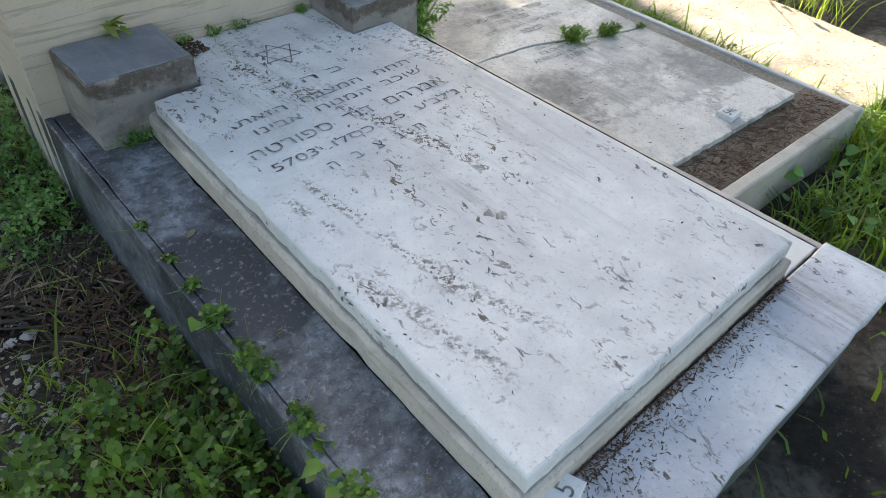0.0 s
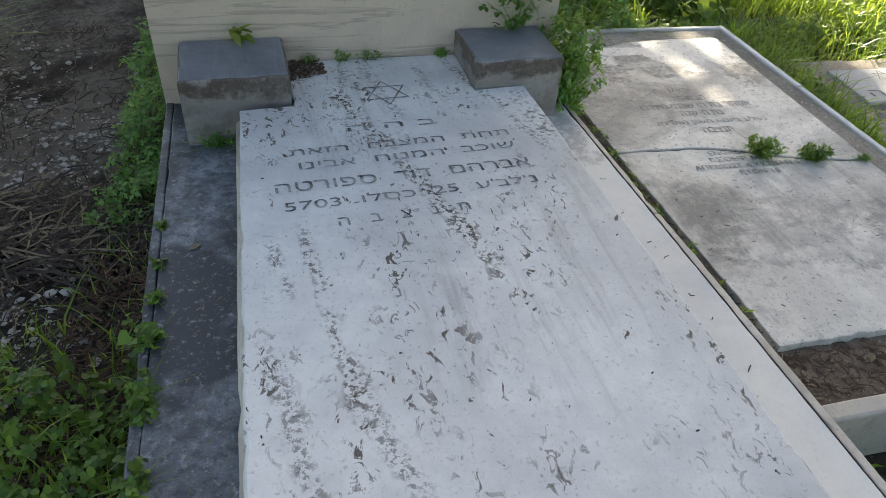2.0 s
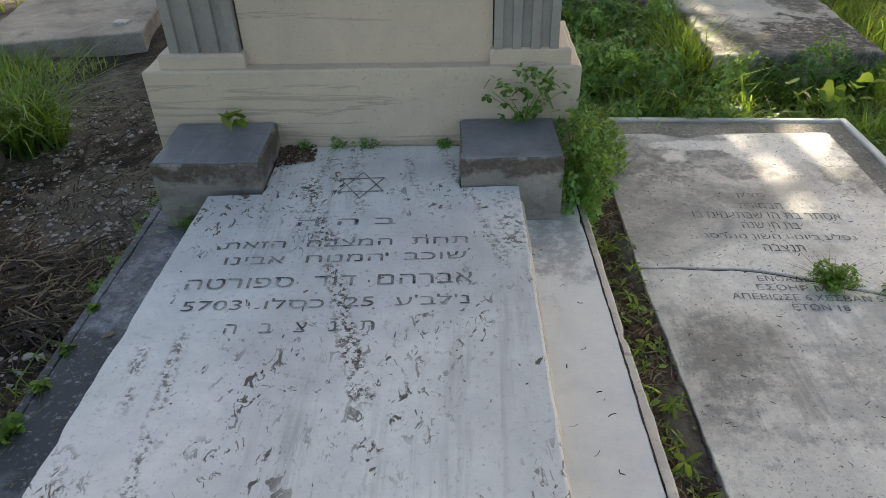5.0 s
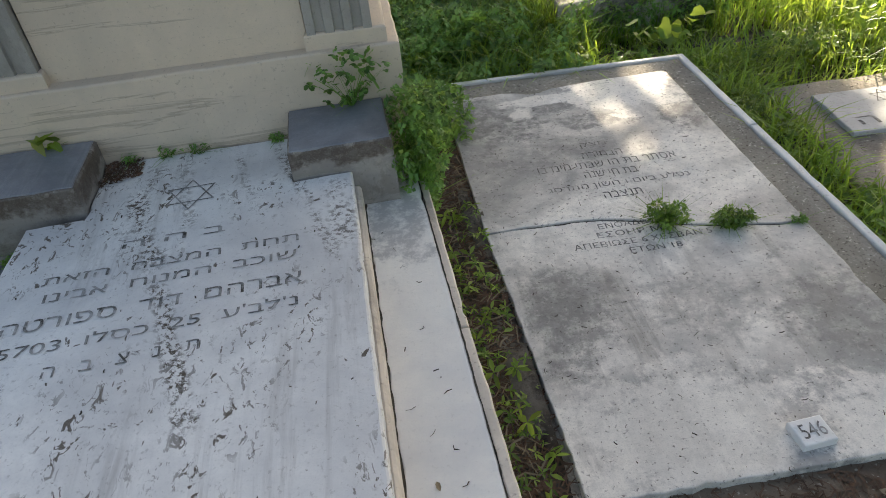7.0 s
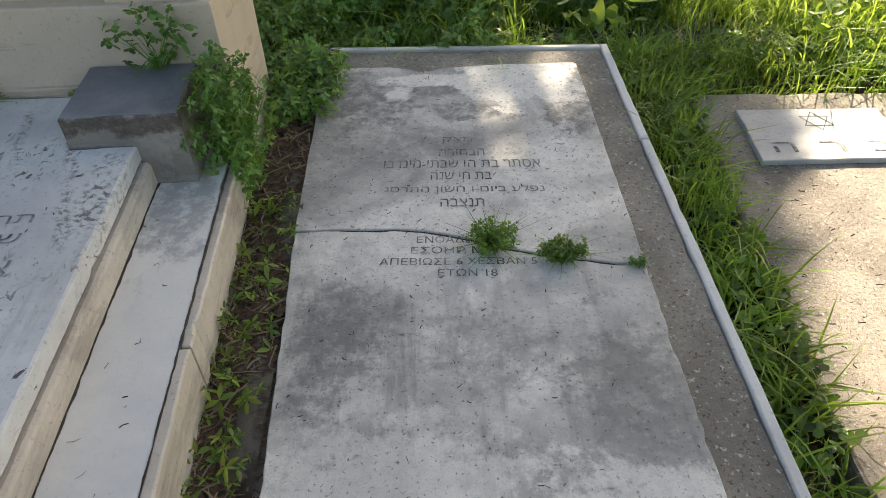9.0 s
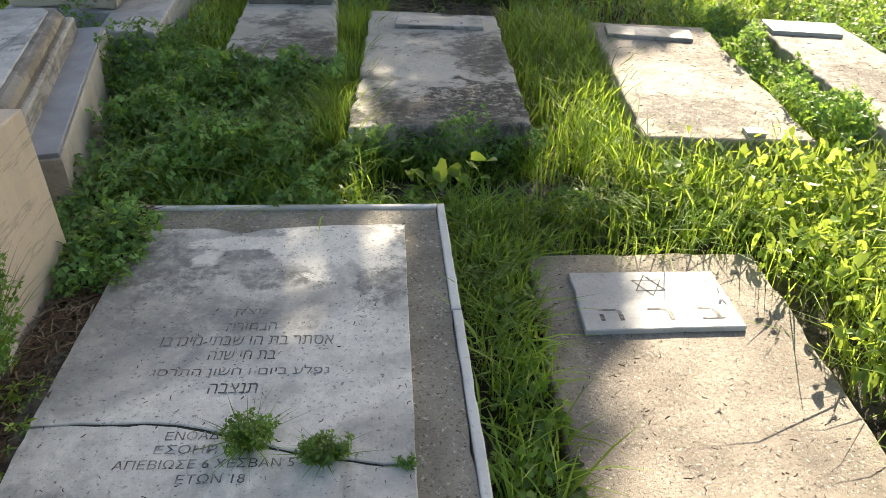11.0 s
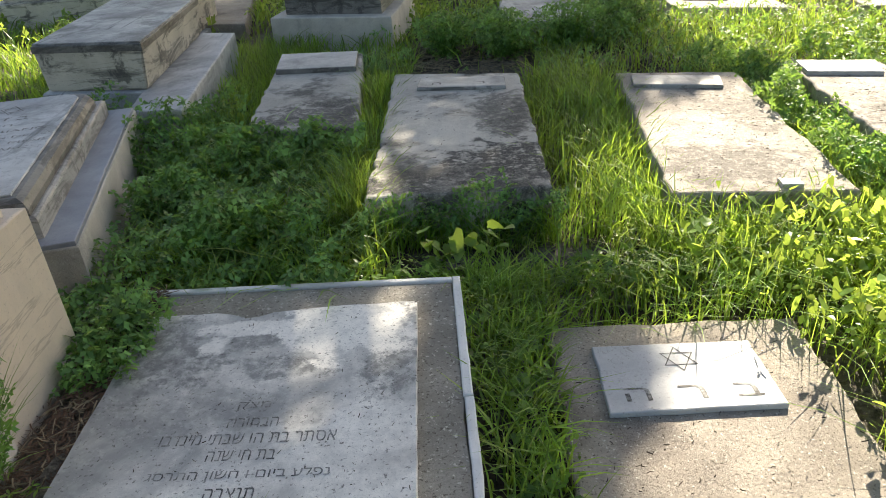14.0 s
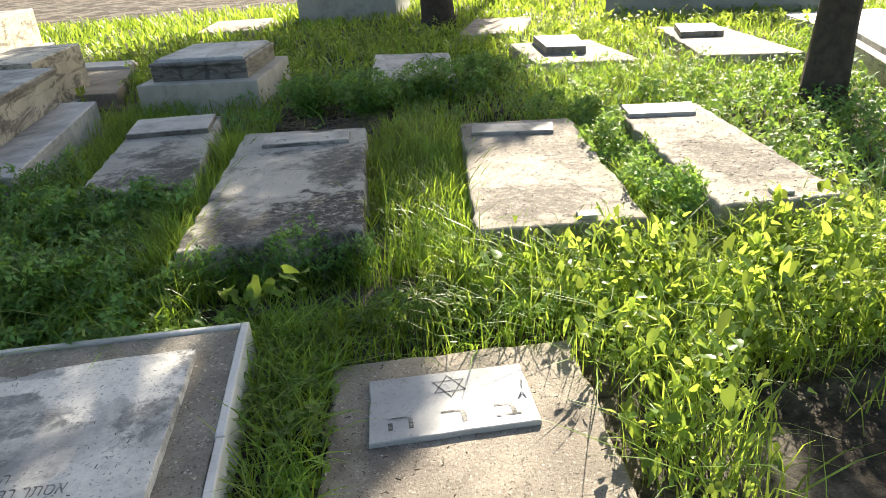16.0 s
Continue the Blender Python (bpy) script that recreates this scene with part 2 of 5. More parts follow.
TOMB_LID = marble("chest_lid_marble", (0.50, 0.49, 0.47), (0.20, 0.20, 0.20), (0.03, 0.028, 0.026), (0.42, 0.62), streaks=1.0, specks=0.5, turn=65, bands=0.5)
BASE_PALE = concrete("pale_base_stone", (0.66, 0.61, 0.53), (0.48, 0.44, 0.38), (0.14, 0.13, 0.12), (0.54, 0.68), 0.5, 0.2)
# next two: edges, rims and sides, darker than the faces on top
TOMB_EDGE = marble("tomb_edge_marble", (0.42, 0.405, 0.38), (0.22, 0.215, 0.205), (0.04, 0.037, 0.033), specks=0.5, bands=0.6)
TOMB_DARK = marble("dark_tomb_sides", (0.24, 0.225, 0.20), (0.11, 0.10, 0.09), (0.03, 0.028, 0.025), specks=0.5, bands=0.7)
LEDGE_T = marble("blue_grey_ledge_marble", (0.30, 0.32, 0.36), (0.17, 0.18, 0.21), (0.07, 0.07, 0.075), (0.40, 0.66), specks=0.3, streaks=0.5, turn=75, rough=0.45)
TOMB_T = marble("tomb_top_marble", (0.58, 0.58, 0.57), (0.32, 0.32, 0.325), (0.045, 0.045, 0.045), (0.42, 0.64), specks=0.6, streaks=0.85, turn=75, bands=0.3)
TERRAZZO = concrete("kerb_fill_concrete", (0.40, 0.365, 0.31), (0.21, 0.19, 0.16), (0.10, 0.09, 0.075), (0.55, 0.7), 0.6, 0.85)
SLAB_C = concrete("sandy_concrete", (0.42, 0.365, 0.30), (0.245, 0.21, 0.175), (0.10, 0.085, 0.07), (0.52, 0.66), 0.7, 0.85)
SLAB_D = concrete("lichen_concrete", (0.66, 0.62, 0.55), (0.42, 0.39, 0.345), (0.045, 0.042, 0.038), (0.50, 0.60), 0.85, 0.35,
                 pale=((3.0, 4.15, 0.25, 0.4, 0.7),), stained=((3.25, 3.85, 0.36, 0.32, 1.0), (2.72, 3.68, 0.22, 0.14, 0.9), (3.3, 4.6, 0.16, 0.5, 0.7), (2.15, 4.8, 0.35, 0.25, 0.8)))
SLAB_E = concrete("pale_concrete", (0.52, 0.465, 0.40), (0.28, 0.245, 0.21), (0.085, 0.075, 0.065), (0.55, 0.68), 0.7, 0.7, stained=((4.3, 3.75, 0.35, 0.3, 0.75), (4.65, 4.6, 0.2, 0.5, 0.6), (5.4, 3.9, 0.3, 0.5, 0.8)))
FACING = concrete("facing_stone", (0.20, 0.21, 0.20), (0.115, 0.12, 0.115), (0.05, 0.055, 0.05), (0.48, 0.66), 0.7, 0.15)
KERB_OLD = marble("dirty_kerb_marble", (0.56, 0.52, 0.45), (0.34, 0.31, 0.27), (0.10, 0.08, 0.06), (0.40, 0.66), specks=0.5, streaks=0.4, turn=85)
LITTER = plain("brown_litter", (0.165, 0.095, 0.06), 0.95, 0.6, 20)
CEMENT = concrete("base_cement", (0.47, 0.46, 0.43), (0.32, 0.315, 0.295), (0.10, 0.10, 0.095), (0.52, 0.68), 0.5, 0.2)


def engraved(name, dark, worn, lo, hi):
    """Cut letters, dark in places and worn almost to the stone in others."""
    n = Nodes(name, 0.9)
    c = n.mix(n.ramp(n.noise(22, 4, 0.7), lo, hi), dark, worn)
    return n.done(n.mix(n.ramp(n.noise(90, 3, 0.6), 0.45, 0.7, 0, 0.5), c, worn))


INK = engraved("engraved_letters", (0.06, 0.055, 0.05), (0.46, 0.45, 0.44), 0.40, 0.66)
JOINT = plain("dark_joint", (0.075, 0.065, 0.05), 0.95)
INK_B = engraved("faint_engraved_letters", (0.075, 0.07, 0.065), (0.36, 0.35, 0.33), 0.44, 0.64)
BARK = plain("bark", (0.085, 0.065, 0.05), 0.95, 0.55, 14)
STONE = plain("pale_stone", (0.52, 0.50, 0.46), 0.9, 0.4, 25)
STRAW = plain("dry_straw", (0.32, 0.25, 0.16), 0.9, 0.5, 20)
NEEDLE = plain("dry_needles", (0.075, 0.055, 0.042), 0.95, 0.5, 20)
LEAF_TREE = leafy("tree_leaf", (0.03, 0.055, 0.02), (0.05, 0.085, 0.03), (0.06, 0.10, 0.02), 0.25)
GRASS = leafy("grass_blade", (0.010, 0.038, 0.005), (0.175, 0.37, 0.05), (0.60, 0.82, 0.09), 0.46, 0.38)
GRASS_DRY = leafy("dry_grass_blade", (0.20, 0.19, 0.09), (0.36, 0.33, 0.18), (0.30, 0.28, 0.12), 0.3)
CLOVER = leafy("clover_leaf", (0.011, 0.042, 0.008), (0.17, 0.32, 0.055), (0.42, 0.64, 0.07), 0.38)
HERB = leafy("herb_leaf", (0.026, 0.082, 0.024), (0.21, 0.45, 0.12), (0.44, 0.67, 0.10), 0.40, 0.5)
# also used on some grass as a lit version, sunlight put into its yellow
BROAD = leafy("broad_leaf_and_sunlit_grass", (0.025, 0.08, 0.015), (0.21, 0.36, 0.075), (0.66, 0.84, 0.12), 0.50, 0.36)


def soil():
    n = Nodes("soil", 0.95)
    c = n.mix(n.ramp(n.noise(1.7, 6, 0.65), 0.38, 0.62), (0.034, 0.022, 0.015), (0.070, 0.050, 0.034))
    c = n.mix(n.ramp(n.noise(22, 6, 0.75), 0.42, 0.62), c, (0.016, 0.012, 0.009))
    pale = n.mul(n.ramp(n.noise(1.5, 5, 0.65, n.mapped((1, 1, 1), 0, (0.35, 0.9, 0))), 0.46, 0.55), 0.9)
    c = n.mix(n.mul(pale, n.ramp(n.noise(30, 4, 0.7), 0.30, 0.55)), c, (0.19, 0.165, 0.135))
    c = n.mix(n.ramp(n.noise(75, 3, 0.6), 0.63, 0.70, 0, 0.6), c, (0.26, 0.24, 0.20))
    for x, y, rx, ry in ((-0.15, 2.50, 0.34, 0.50), (-0.38, 1.50, 0.30, 0.32), (-0.7, 3.1, 0.3, 0.4), (1.78, 1.2, 0.06, 0.5)):
        c = n.mix(n.mul(n.mul(n.spot(x, y, rx, ry), n.ramp(n.noise(40, 5, 0.7), 0.28, 0.46)), 0.9), c, (0.21, 0.185, 0.155))
    n.bump(n.noise(35, 8, 0.75), 1.0, 0.025)
    return n.done(c)


SOIL = soil()
EARTH = concrete("brown_earth_fill", (0.30, 0.235, 0.17), (0.17, 0.125, 0.09), (0.07, 0.045, 0.03), (0.46, 0.62), 0.8, 0.7)

# ---- building helpers ----
RNG = np.random.default_rng(7)


def mesh_object(name, verts, faces, mat, parent=None, smooth=False):
    me = bpy.data.meshes.new(name)
    me.from_pydata([tuple(v) for v in verts], [], faces)
    me.materials.append(mat)
    me.update()
    if smooth:
        me.polygons.foreach_set("use_smooth", [True] * len(me.polygons))
    return adopt(new(name, me), parent)


def adopt(ob, parent):
    """Makes ob a part of parent without moving it."""
    if parent is not None:
        ob.parent = parent
        ob.matrix_parent_inverse = parent.matrix_basis.inverted()
    return ob


def thing(name, at, label, category, group="", kind=""):
    ob = new(name)
    ob.empty_display_size = 0.2
    ob.matrix_basis = Matrix.Translation(at)
    return tagged(ob, label, category, group, kind)


def outline(corners, step=0.05, wear=0.0, chips=0.0):
    """Corner points resampled along the edges, each pushed a little in or out."""
    pts = []
    n = len(corners)
    for i in range(n):
        a, b = Vector(corners[i]), Vector(corners[(i + 1) % n])
        k = max(1, int((b - a).length / step))
        side = Vector((-(b - a).y, (b - a).x)).normalized()
        for j in range(k):
            push = 0.0
            if j:
                push = RNG.normal(0, wear)
                if chips and RNG.random() < chips:
                    push += RNG.uniform(0.002, 0.006)
            pts.append(a + (b - a) * (j / k) + side * push)
    return pts


def inward(pts, by):
    out = []
    n = len(pts)
    for i in range(n):
        p, a, b = pts[i], pts[i - 1], pts[(i + 1) % n]
        u, v = (p - a).normalized(), (b - p).normalized()
        nu, nv = Vector((-u.y, u.x)), Vector((-v.y, v.x))
        m = nu + nv
        m = m / max(0.5, m.dot(nu)) if m.length > 1e-6 else nu
        out.append(p + m * by)
    return out


def slab(name, corners, z0, z1, mat, parent=None, bevel=0.006, wear=0.0006, chips=0.02, step=0.05, tilt=None):
    """A stone plate with rounded, chipped upper edges. corners run anticlockwise; tilt(x, y) adds height."""
    base = outline(corners, step, wear, chips)
    rings = [(base, z0), (base, z1 - bevel), (inward(base, bevel * 0.35), z1 - bevel * 0.35), (inward(base, bevel), z1)]
    verts, faces, n = [], [], len(base)
    for pts, z in rings:
        for p in pts:
            verts.append((p.x, p.y, z + (tilt(p.x, p.y) if tilt and z > z0 else 0)))
    for r in range(len(rings) - 1):
        for i in range(n):
            j = (i + 1) % n
            faces.append((r * n + i, r * n + j, (r + 1) * n + j, (r + 1) * n + i))
    faces.append(tuple((len(rings) - 1) * n + i for i in range(n)))
    faces.append(tuple(reversed(range(n))))
    return mesh_object(name, verts, faces, mat, parent)


def rect(x0, y0, x1, y1):
    return [(x0, y0), (x1, y0), (x1, y1), (x0, y1)]


def turned(corners, about, degrees):
    c, s = math.cos(radians(degrees)), math.sin(radians(degrees))
    return [(about[0] + x * c - y * s, about[1] + x * s + y * c) for x, y in corners]


def inside(poly, x, y, grow=0.0):
    """Which of the points lie in the convex polygon (anticlockwise), grown by that many metres."""
    ok = np.ones(len(x), bool)
    for i in range(len(poly)):
        (ax, ay), (bx, by) = poly[i], poly[(i + 1) % len(poly)]
        d = math.hypot(bx - ax, by - ay)
        ok &= ((bx - ax) * (y - ay) - (by - ay) * (x - ax)) / d > -grow
    return ok


def writing(text, at, width, height, z, mat, parent, turn=0.0, name="lettering"):
    """Engraved words in the built-in font; each contour is filled by itself, with the holes in it."""
    c = bpy.data.curves.new("words", "FONT")
    c.body, c.align_x, c.align_y, c.resolution_u, c.fill_mode, c.offset = text, "CENTER", "CENTER", 3, "NONE", -0.004 if name in ("digit", "number") else -0.031
    tmp = new("words", c)
    bpy.context.view_layer.update()
    me = bpy.data.meshes.new_from_object(tmp.evaluated_get(bpy.context.evaluated_depsgraph_get()))
    bpy.data.objects.remove(tmp)
    co = [Vector((p.co.x, p.co.y)) for p in me.vertices]
    follow = collections.defaultdict(list)
    for e in me.edges:
        follow[e.vertices[0]].append(e.vertices[1])
        follow[e.vertices[1]].append(e.vertices[0])
    bpy.data.meshes.remove(me)
    loops, used = [], set()
    for s in range(len(co)):
        if s in used:
            continue
        loop, k = [], s
        while k is not None:
            used.add(k)
            loop.append(k)
            k = next((q for q in follow[k] if q not in used), None)
        if len(loop) > 2:
            loops.append([co[q] for q in loop])
    area = [sum(p.x * q.y - q.x * p.y for p, q in zip(l, l[1:] + l[:1])) / 2 for l in loops]
    box = [(min(p.x for p in l), min(p.y for p in l), max(p.x for p in l), max(p.y for p in l)) for l in loops]

    def within(a, o):
        return a != o and box[a][0] > box[o][0] and box[a][1] > box[o][1] and box[a][2] < box[o][2] and box[a][3] < box[o][3]

    holes = {a: [o for o in range(len(loops)) if within(a, o) and (area[a] > 0) != (area[o] > 0)] for a in range(len(loops))}
    lo = Vector((min(p[0] for p in box), min(p[1] for p in box)))
    hi = Vector((max(p[2] for p in box), max(p[3] for p in box)))
    t = radians(turn)
    verts, faces = [], []
    for k, loop in enumerate(loops):
        if holes[k]:
            continue
        rings = [loop] + [loops[o] for o in range(len(loops)) if k in holes[o]]
        flat = [p for ring in rings for p in ring]
        base = len(verts)
        for p in flat:
            x = (p.x - (lo.x + hi.x) / 2) * width / max(1e-4, hi.x - lo.x)
            y = (p.y - (lo.y + hi.y) / 2) * height / max(1e-4, hi.y - lo.y)
            verts.append((x * math.cos(t) - y * math.sin(t) + at[0], x * math.sin(t) + y * math.cos(t) + at[1], z + 0.0012 + 0.0002 * (k % 4)))
        for tri in tessellate_polygon([[Vector((p.x, p.y, 0)) for p in ring] for ring in rings]):
            faces.append(tuple(base + q for q in tri))
    return tagged(mesh_object(name, verts, faces, mat, parent), kind="stuff")


def heb(words):
    return words[::-1]


def star(at, size, z, mat, parent, turn=0.0, line=0.006, flat=1.0):
    """A six-pointed star of two outlined triangles."""
    verts, faces = [], []
    for k in (0, 1):
        tri = []
        for r in (size / 2, size / 2 - 2 * line):
            for i in range(3):
                a = radians(90 + 180 * k + 120 * i)
                tri.append((r * math.cos(a), r * math.sin(a) * flat))
        b = len(verts)
        verts += [(x * math.cos(radians(turn)) - y * math.sin(radians(turn)) + at[0], x * math.sin(radians(turn)) + y * math.cos(radians(turn)) + at[1], z + 0.0012 + 0.0004 * k) for x, y in tri]
        faces += [(b + i, b + (i + 1) % 3, b + 3 + (i + 1) % 3, b + 3 + i) for i in range(3)]
    return mesh_object("engraved_star", verts, faces, mat, parent)


# ---- plan of the graves (corners anticlockwise from the near left one) ----
A_BASE = [(0.37, 0.137), (1.775, 0.169), (1.703, 2.6), (0.365, 2.6)]
A_SLAB = [(0.58, 0.338), (1.533, 0.367), (1.494, 1.895), (0.601, 1.842)]
B_OUT = [(1.735, 0.690), (2.960, 0.693), (2.947, 2.918), (1.75, 2.955)]
B_SLAB = [(1.893, 0.915), (2.785, 0.912), (2.79, 2.735), (1.86, 2.740)]
C_OUT = [(3.12, 0.75), (3.95, 0.70), (4.11, 2.70), (3.245, 2.73)]
D_OUT = [(2.560, 3.53), (3.400, 3.54), (3.495, 5.42), (2.650, 5.59)]
E_OUT = [(3.912, 3.465), (4.70, 3.37), (4.92, 5.25), (4.165, 5.40)]
H_OUT = [(5.00, 3.30), (5.585, 3.25), (5.80, 5.10), (5.24, 5.32)]
I_OUT = [(1.80, 4.55), (2.46, 4.50), (2.37, 6.30), (1.72, 6.38)]
K_OUT = [(3.62, 7.55), (4.45, 7.25), (4.62, 8.88), (3.77, 9.25)]
J_OUT = [(5.38, 7.75), (6.40, 7.45), (6.40, 9.03), (5.44, 9.27)]
L_OUT = [(6.95, 7.25), (7.85, 6.88), (8.10, 9.00), (7.45, 9.45)]
M_OUT = [(0.02, 8.47), (1.00, 8.24), (0.66, 10.50), (-0.11, 10.70)]
G_OUT = [(1.43, 7.50), (2.58, 7.20), (2.78, 8.60), (1.68, 8.90)]
F_OUT = [(0.25, 5.40), (1.31, 5.02), (1.186, 7.08), (0.08, 7.36)]
T_OUT = turned(rect(-1.05, 0.0, 0.0, 1.80), (1.503, 3.09), 13)
N_OUT = [(-2.2, 9.3), (-0.62, 9.5), (-0.95, 12.2), (-2.5, 12.0)]
P_OUT = [(2.60, 14.9), (4.45, 14.3), (4.9, 16.2), (3.0, 16.8)]
Q_OUT = [(7.60, 11.7), (10.3, 10.1), (11.2, 11.8), (8.6, 13.3)]
S_OUT = [(8.95, 7.95), (9.9, 7.5), (10.6, 9.4), (9.4, 9.8)]
R_OUT = [(7.35, 5.05), (8.40, 4.65), (9.25, 6.70), (8.25, 7.10)]
O_OUT = [(0.80, 13.9), (1.95, 13.6), (2.05, 15.6), (0.9, 15.9)]
U_OUT = [(-1.7, 4.20), (-0.72, 4.45), (-1.05, 6.10), (-2.0, 5.80)]
V_OUT = [(-1.75, 2.45), (-0.68, 2.62), (-0.80, 3.00), (-1.8, 2.95)]
W_OUT = [(4.28, 0.30), (6.60, 0.25), (6.50, 2.42), (4.48, 2.36)]
X_OUT = [(5.0, 10.6), (5.9, 10.3), (6.5, 12.1), (5.6, 12.4)]
GRAVES = [A_BASE, B_OUT, C_OUT, D_OUT, E_OUT, H_OUT, I_OUT, K_OUT, J_OUT, L_OUT, M_OUT, G_OUT, F_OUT, T_OUT, N_OUT, P_OUT, Q_OUT, S_OUT, R_OUT, O_OUT, U_OUT, V_OUT, X_OUT]
BARE = [W_OUT, [(2.70, 5.66), (3.55, 5.45), (3.85, 6.90), (2.80, 7.35)], [(-0.55, 2.15), (0.10, 2.15), (0.15, 3.0), (-0.45, 3.1)], [(-1.2, 1.25), (-0.05, 1.25), (-0.10, 1.95), (-1.0, 1.9)]]


# ---- ground ----
def rise(x, y):
    """Height of the bare ground."""
    return 0.055 * np.exp(-(x / 0.6) ** 2 - ((y - 0.7) / 0.8) ** 2) + 0.025 * np.sin(1.7 * x + 0.6) * np.cos(1.3 * y) + 0.012 * np.sin(5.1 * x + 2.2 * y) + 0.01 * np.cos(7.3 * y - 3.1 * x)


def make_ground():
    xs = np.concatenate([np.linspace(-900, -40, 8), np.linspace(-20, -6, 8), np.arange(-5, 12, 0.2), np.linspace(13, 40, 8), np.linspace(100, 900, 7)])
    ys = np.concatenate([np.linspace(-900, -40, 8), np.linspace(-20, -5, 8), np.arange(-4, 17, 0.2), np.linspace(18, 40, 8), np.linspace(100, 900, 7)])
    gx, gy = np.meshgrid(xs, ys)
    gz = rise(gx, gy) + RNG.normal(0, 0.006, gx.shape)
    w = len(xs)
    verts = np.column_stack([gx.ravel(), gy.ravel(), gz.ravel()])
    faces = [(r * w + c, r * w + c + 1, (r + 1) * w + c + 1, (r + 1) * w + c) for r in range(len(ys) - 1) for c in range(w - 1)]
    return tagged(mesh_object("ground", verts, faces, SOIL, smooth=True), "dark brown bare soil with litter and pale grit", "ground", kind="structure")


make_ground()


# ---- grave with the tall headstone ----
def make_headstone_grave():
    g = thing("headstone_grave", (1.06, 1.4, 0), "white marble ledger grave with tall headstone, grey ledges and blocks", "grave")
    # concrete core and the thin facing stones round it
    slab("core", [(0.388, 0.169), (1.738, 0.195), (1.677, 2.15), (0.386, 2.15)], -0.05, 0.312, JOINT, g)
    slab("facing", [(0.365, 0.141), (0.387, 0.141), (0.385, 2.6), (0.36, 2.6)], -0.05, 0.3335, GREY_A, g, 0.004, 0.0005, 0.03)
    slab("facing", [(1.749, 0.179), (1.776, 0.179), (1.728, 1.333), (1.702, 1.333)], -0.05, 0.334, EDGE_A, g, 0.005, 0.0006, 0.05, 0.03)
    slab("facing", [(1.701, 1.34), (1.728, 1.34), (1.703, 2.15), (1.678, 2.15)], -0.05, 0.330, EDGE_A, g, 0.005, 0.0006, 0.05, 0.03)
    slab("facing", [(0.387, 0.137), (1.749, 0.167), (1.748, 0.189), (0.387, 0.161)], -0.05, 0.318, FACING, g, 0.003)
    # ledges between the facing and the ledger
    slab("ledge", [(0.389, 0.315), (0.566, 0.319), (0.585, 2.14), (0.387, 2.14)], 0.312, 0.334, GREY_A, g, 0.003, 0.001, 0.08)
    slab("ledge", [(1.547, 0.352), (1.74, 0.358), (1.676, 2.13), (1.506, 2.13)], 0.312, 0.335, RIGHT_A, g, 0.004, 0.0006, 0.04, 0.03)
    slab("ledge", [(0.38, 0.12), (1.786, 0.152), (1.771, 0.35), (0.38, 0.316)], 0.318, 0.345, FOOT_A, g, 0.007, 0.001, 0.05)
    # lower tier, thin joint, and the ledger itself, which runs up between the two blocks
    slab("lower_tier", [(0.566, 0.324), (1.547, 0.352), (1.506, 2.13), (0.587, 2.13)], 0.334, 0.405, EDGE_A, g, 0.012)
    slab("joint", [(0.594, 0.347), (1.518, 0.377), (1.481, 1.868), (0.61, 1.825)], 0.405, 0.416, JOINT, g, 0.001)
    ledger = [*A_SLAB[:3], (1.325, 1.885), (1.328, 2.145), (0.755, 2.145), (0.755, 1.851), A_SLAB[3]]
    slab("ledger", ledger, 0.415, 0.460, WHITE_A, g, 0.007, 0.0007, 0.04, 0.03)
    slab("joint", [(1.7375, 0.36), (1.7405, 0.36), (1.680, 2.13), (1.677, 2.13)], 0.320, 0.3358, JOINT, g, 0.0004, 0.0008, 0.0, 0.02)
    slab("joint", [(1.540, 0.36), (1.5510, 0.36), (1.5100, 2.13), (1.500, 2.13)], 0.320, 0.3365, JOINT, g, 0.0004, 0.0015, 0.0, 0.02)
    # low blocks in the two far corners
    slab("left_block", turned(rect(0, 0, 0.312, 0.265), (0.442, 1.872), 1.5), 0.331, 0.542, BLOCK_A, g, 0.006, 0.001, 0.03)
    # thin sheet on each block, coloured like sky reflected in its top
    slab("block_top_tint", turned(rect(0.005, 0.005, 0.307, 0.260), (0.442, 1.872), 1.5), 0.538, 0.5455, BLOCK_TOP_SKY, g, 0.002)
    slab("right_block", turned(rect(0, 0, 0.292, 0.255), (1.328, 1.892), 1.5), 0.331, 0.545, BLOCK_A, g, 0.006, 0.001, 0.05)
    slab("block_top_tint", turned(rect(0.005, 0.005, 0.287, 0.250), (1.328, 1.892), 1.5), 0.540, 0.5485, BLOCK_TOP_SKY, g, 0.002)
    # pedestal and headstone
    slab("pedestal", [(0.36, 2.145), (1.686, 2.155), (1.686, 2.59), (0.36, 2.59)], -0.05, 0.712, CREAM_A, g, 0.006, 0.0015, 0.05)
    slab("plinth", rect(0.412, 2.165, 0.677, 2.532), 0.712, 0.757, CREAM_A, g, 0.008)
    slab("plinth", rect(1.413, 2.174, 1.654, 2.532), 0.712, 0.760, CREAM_A, g, 0.008)
    slab("panel", rect(0.668, 2.199, 1.421, 2.502), 0.712, 1.62, CREAM_A, g, 0.004)
    for x0, x1 in ((0.449, 0.664), (1.425, 1.617)):
        w = (x1 - x0) / 7
        pts = []
        for i in range(7):                    # shallow flutes on the face
            pts += [(x0 + i * w, 2.175 + (0.012 if i % 2 else 0.0)), (x0 + (i + 1) * w - 0.002, 2.175 + (0.012 if i % 2 else 0.0))]
        slab("pilaster", [*pts, (x1, 2.51), (x0, 2.51)], 0.757, 1.55, FLUTE_A, g, 0.003, 0.0, 0.0, 0.3)
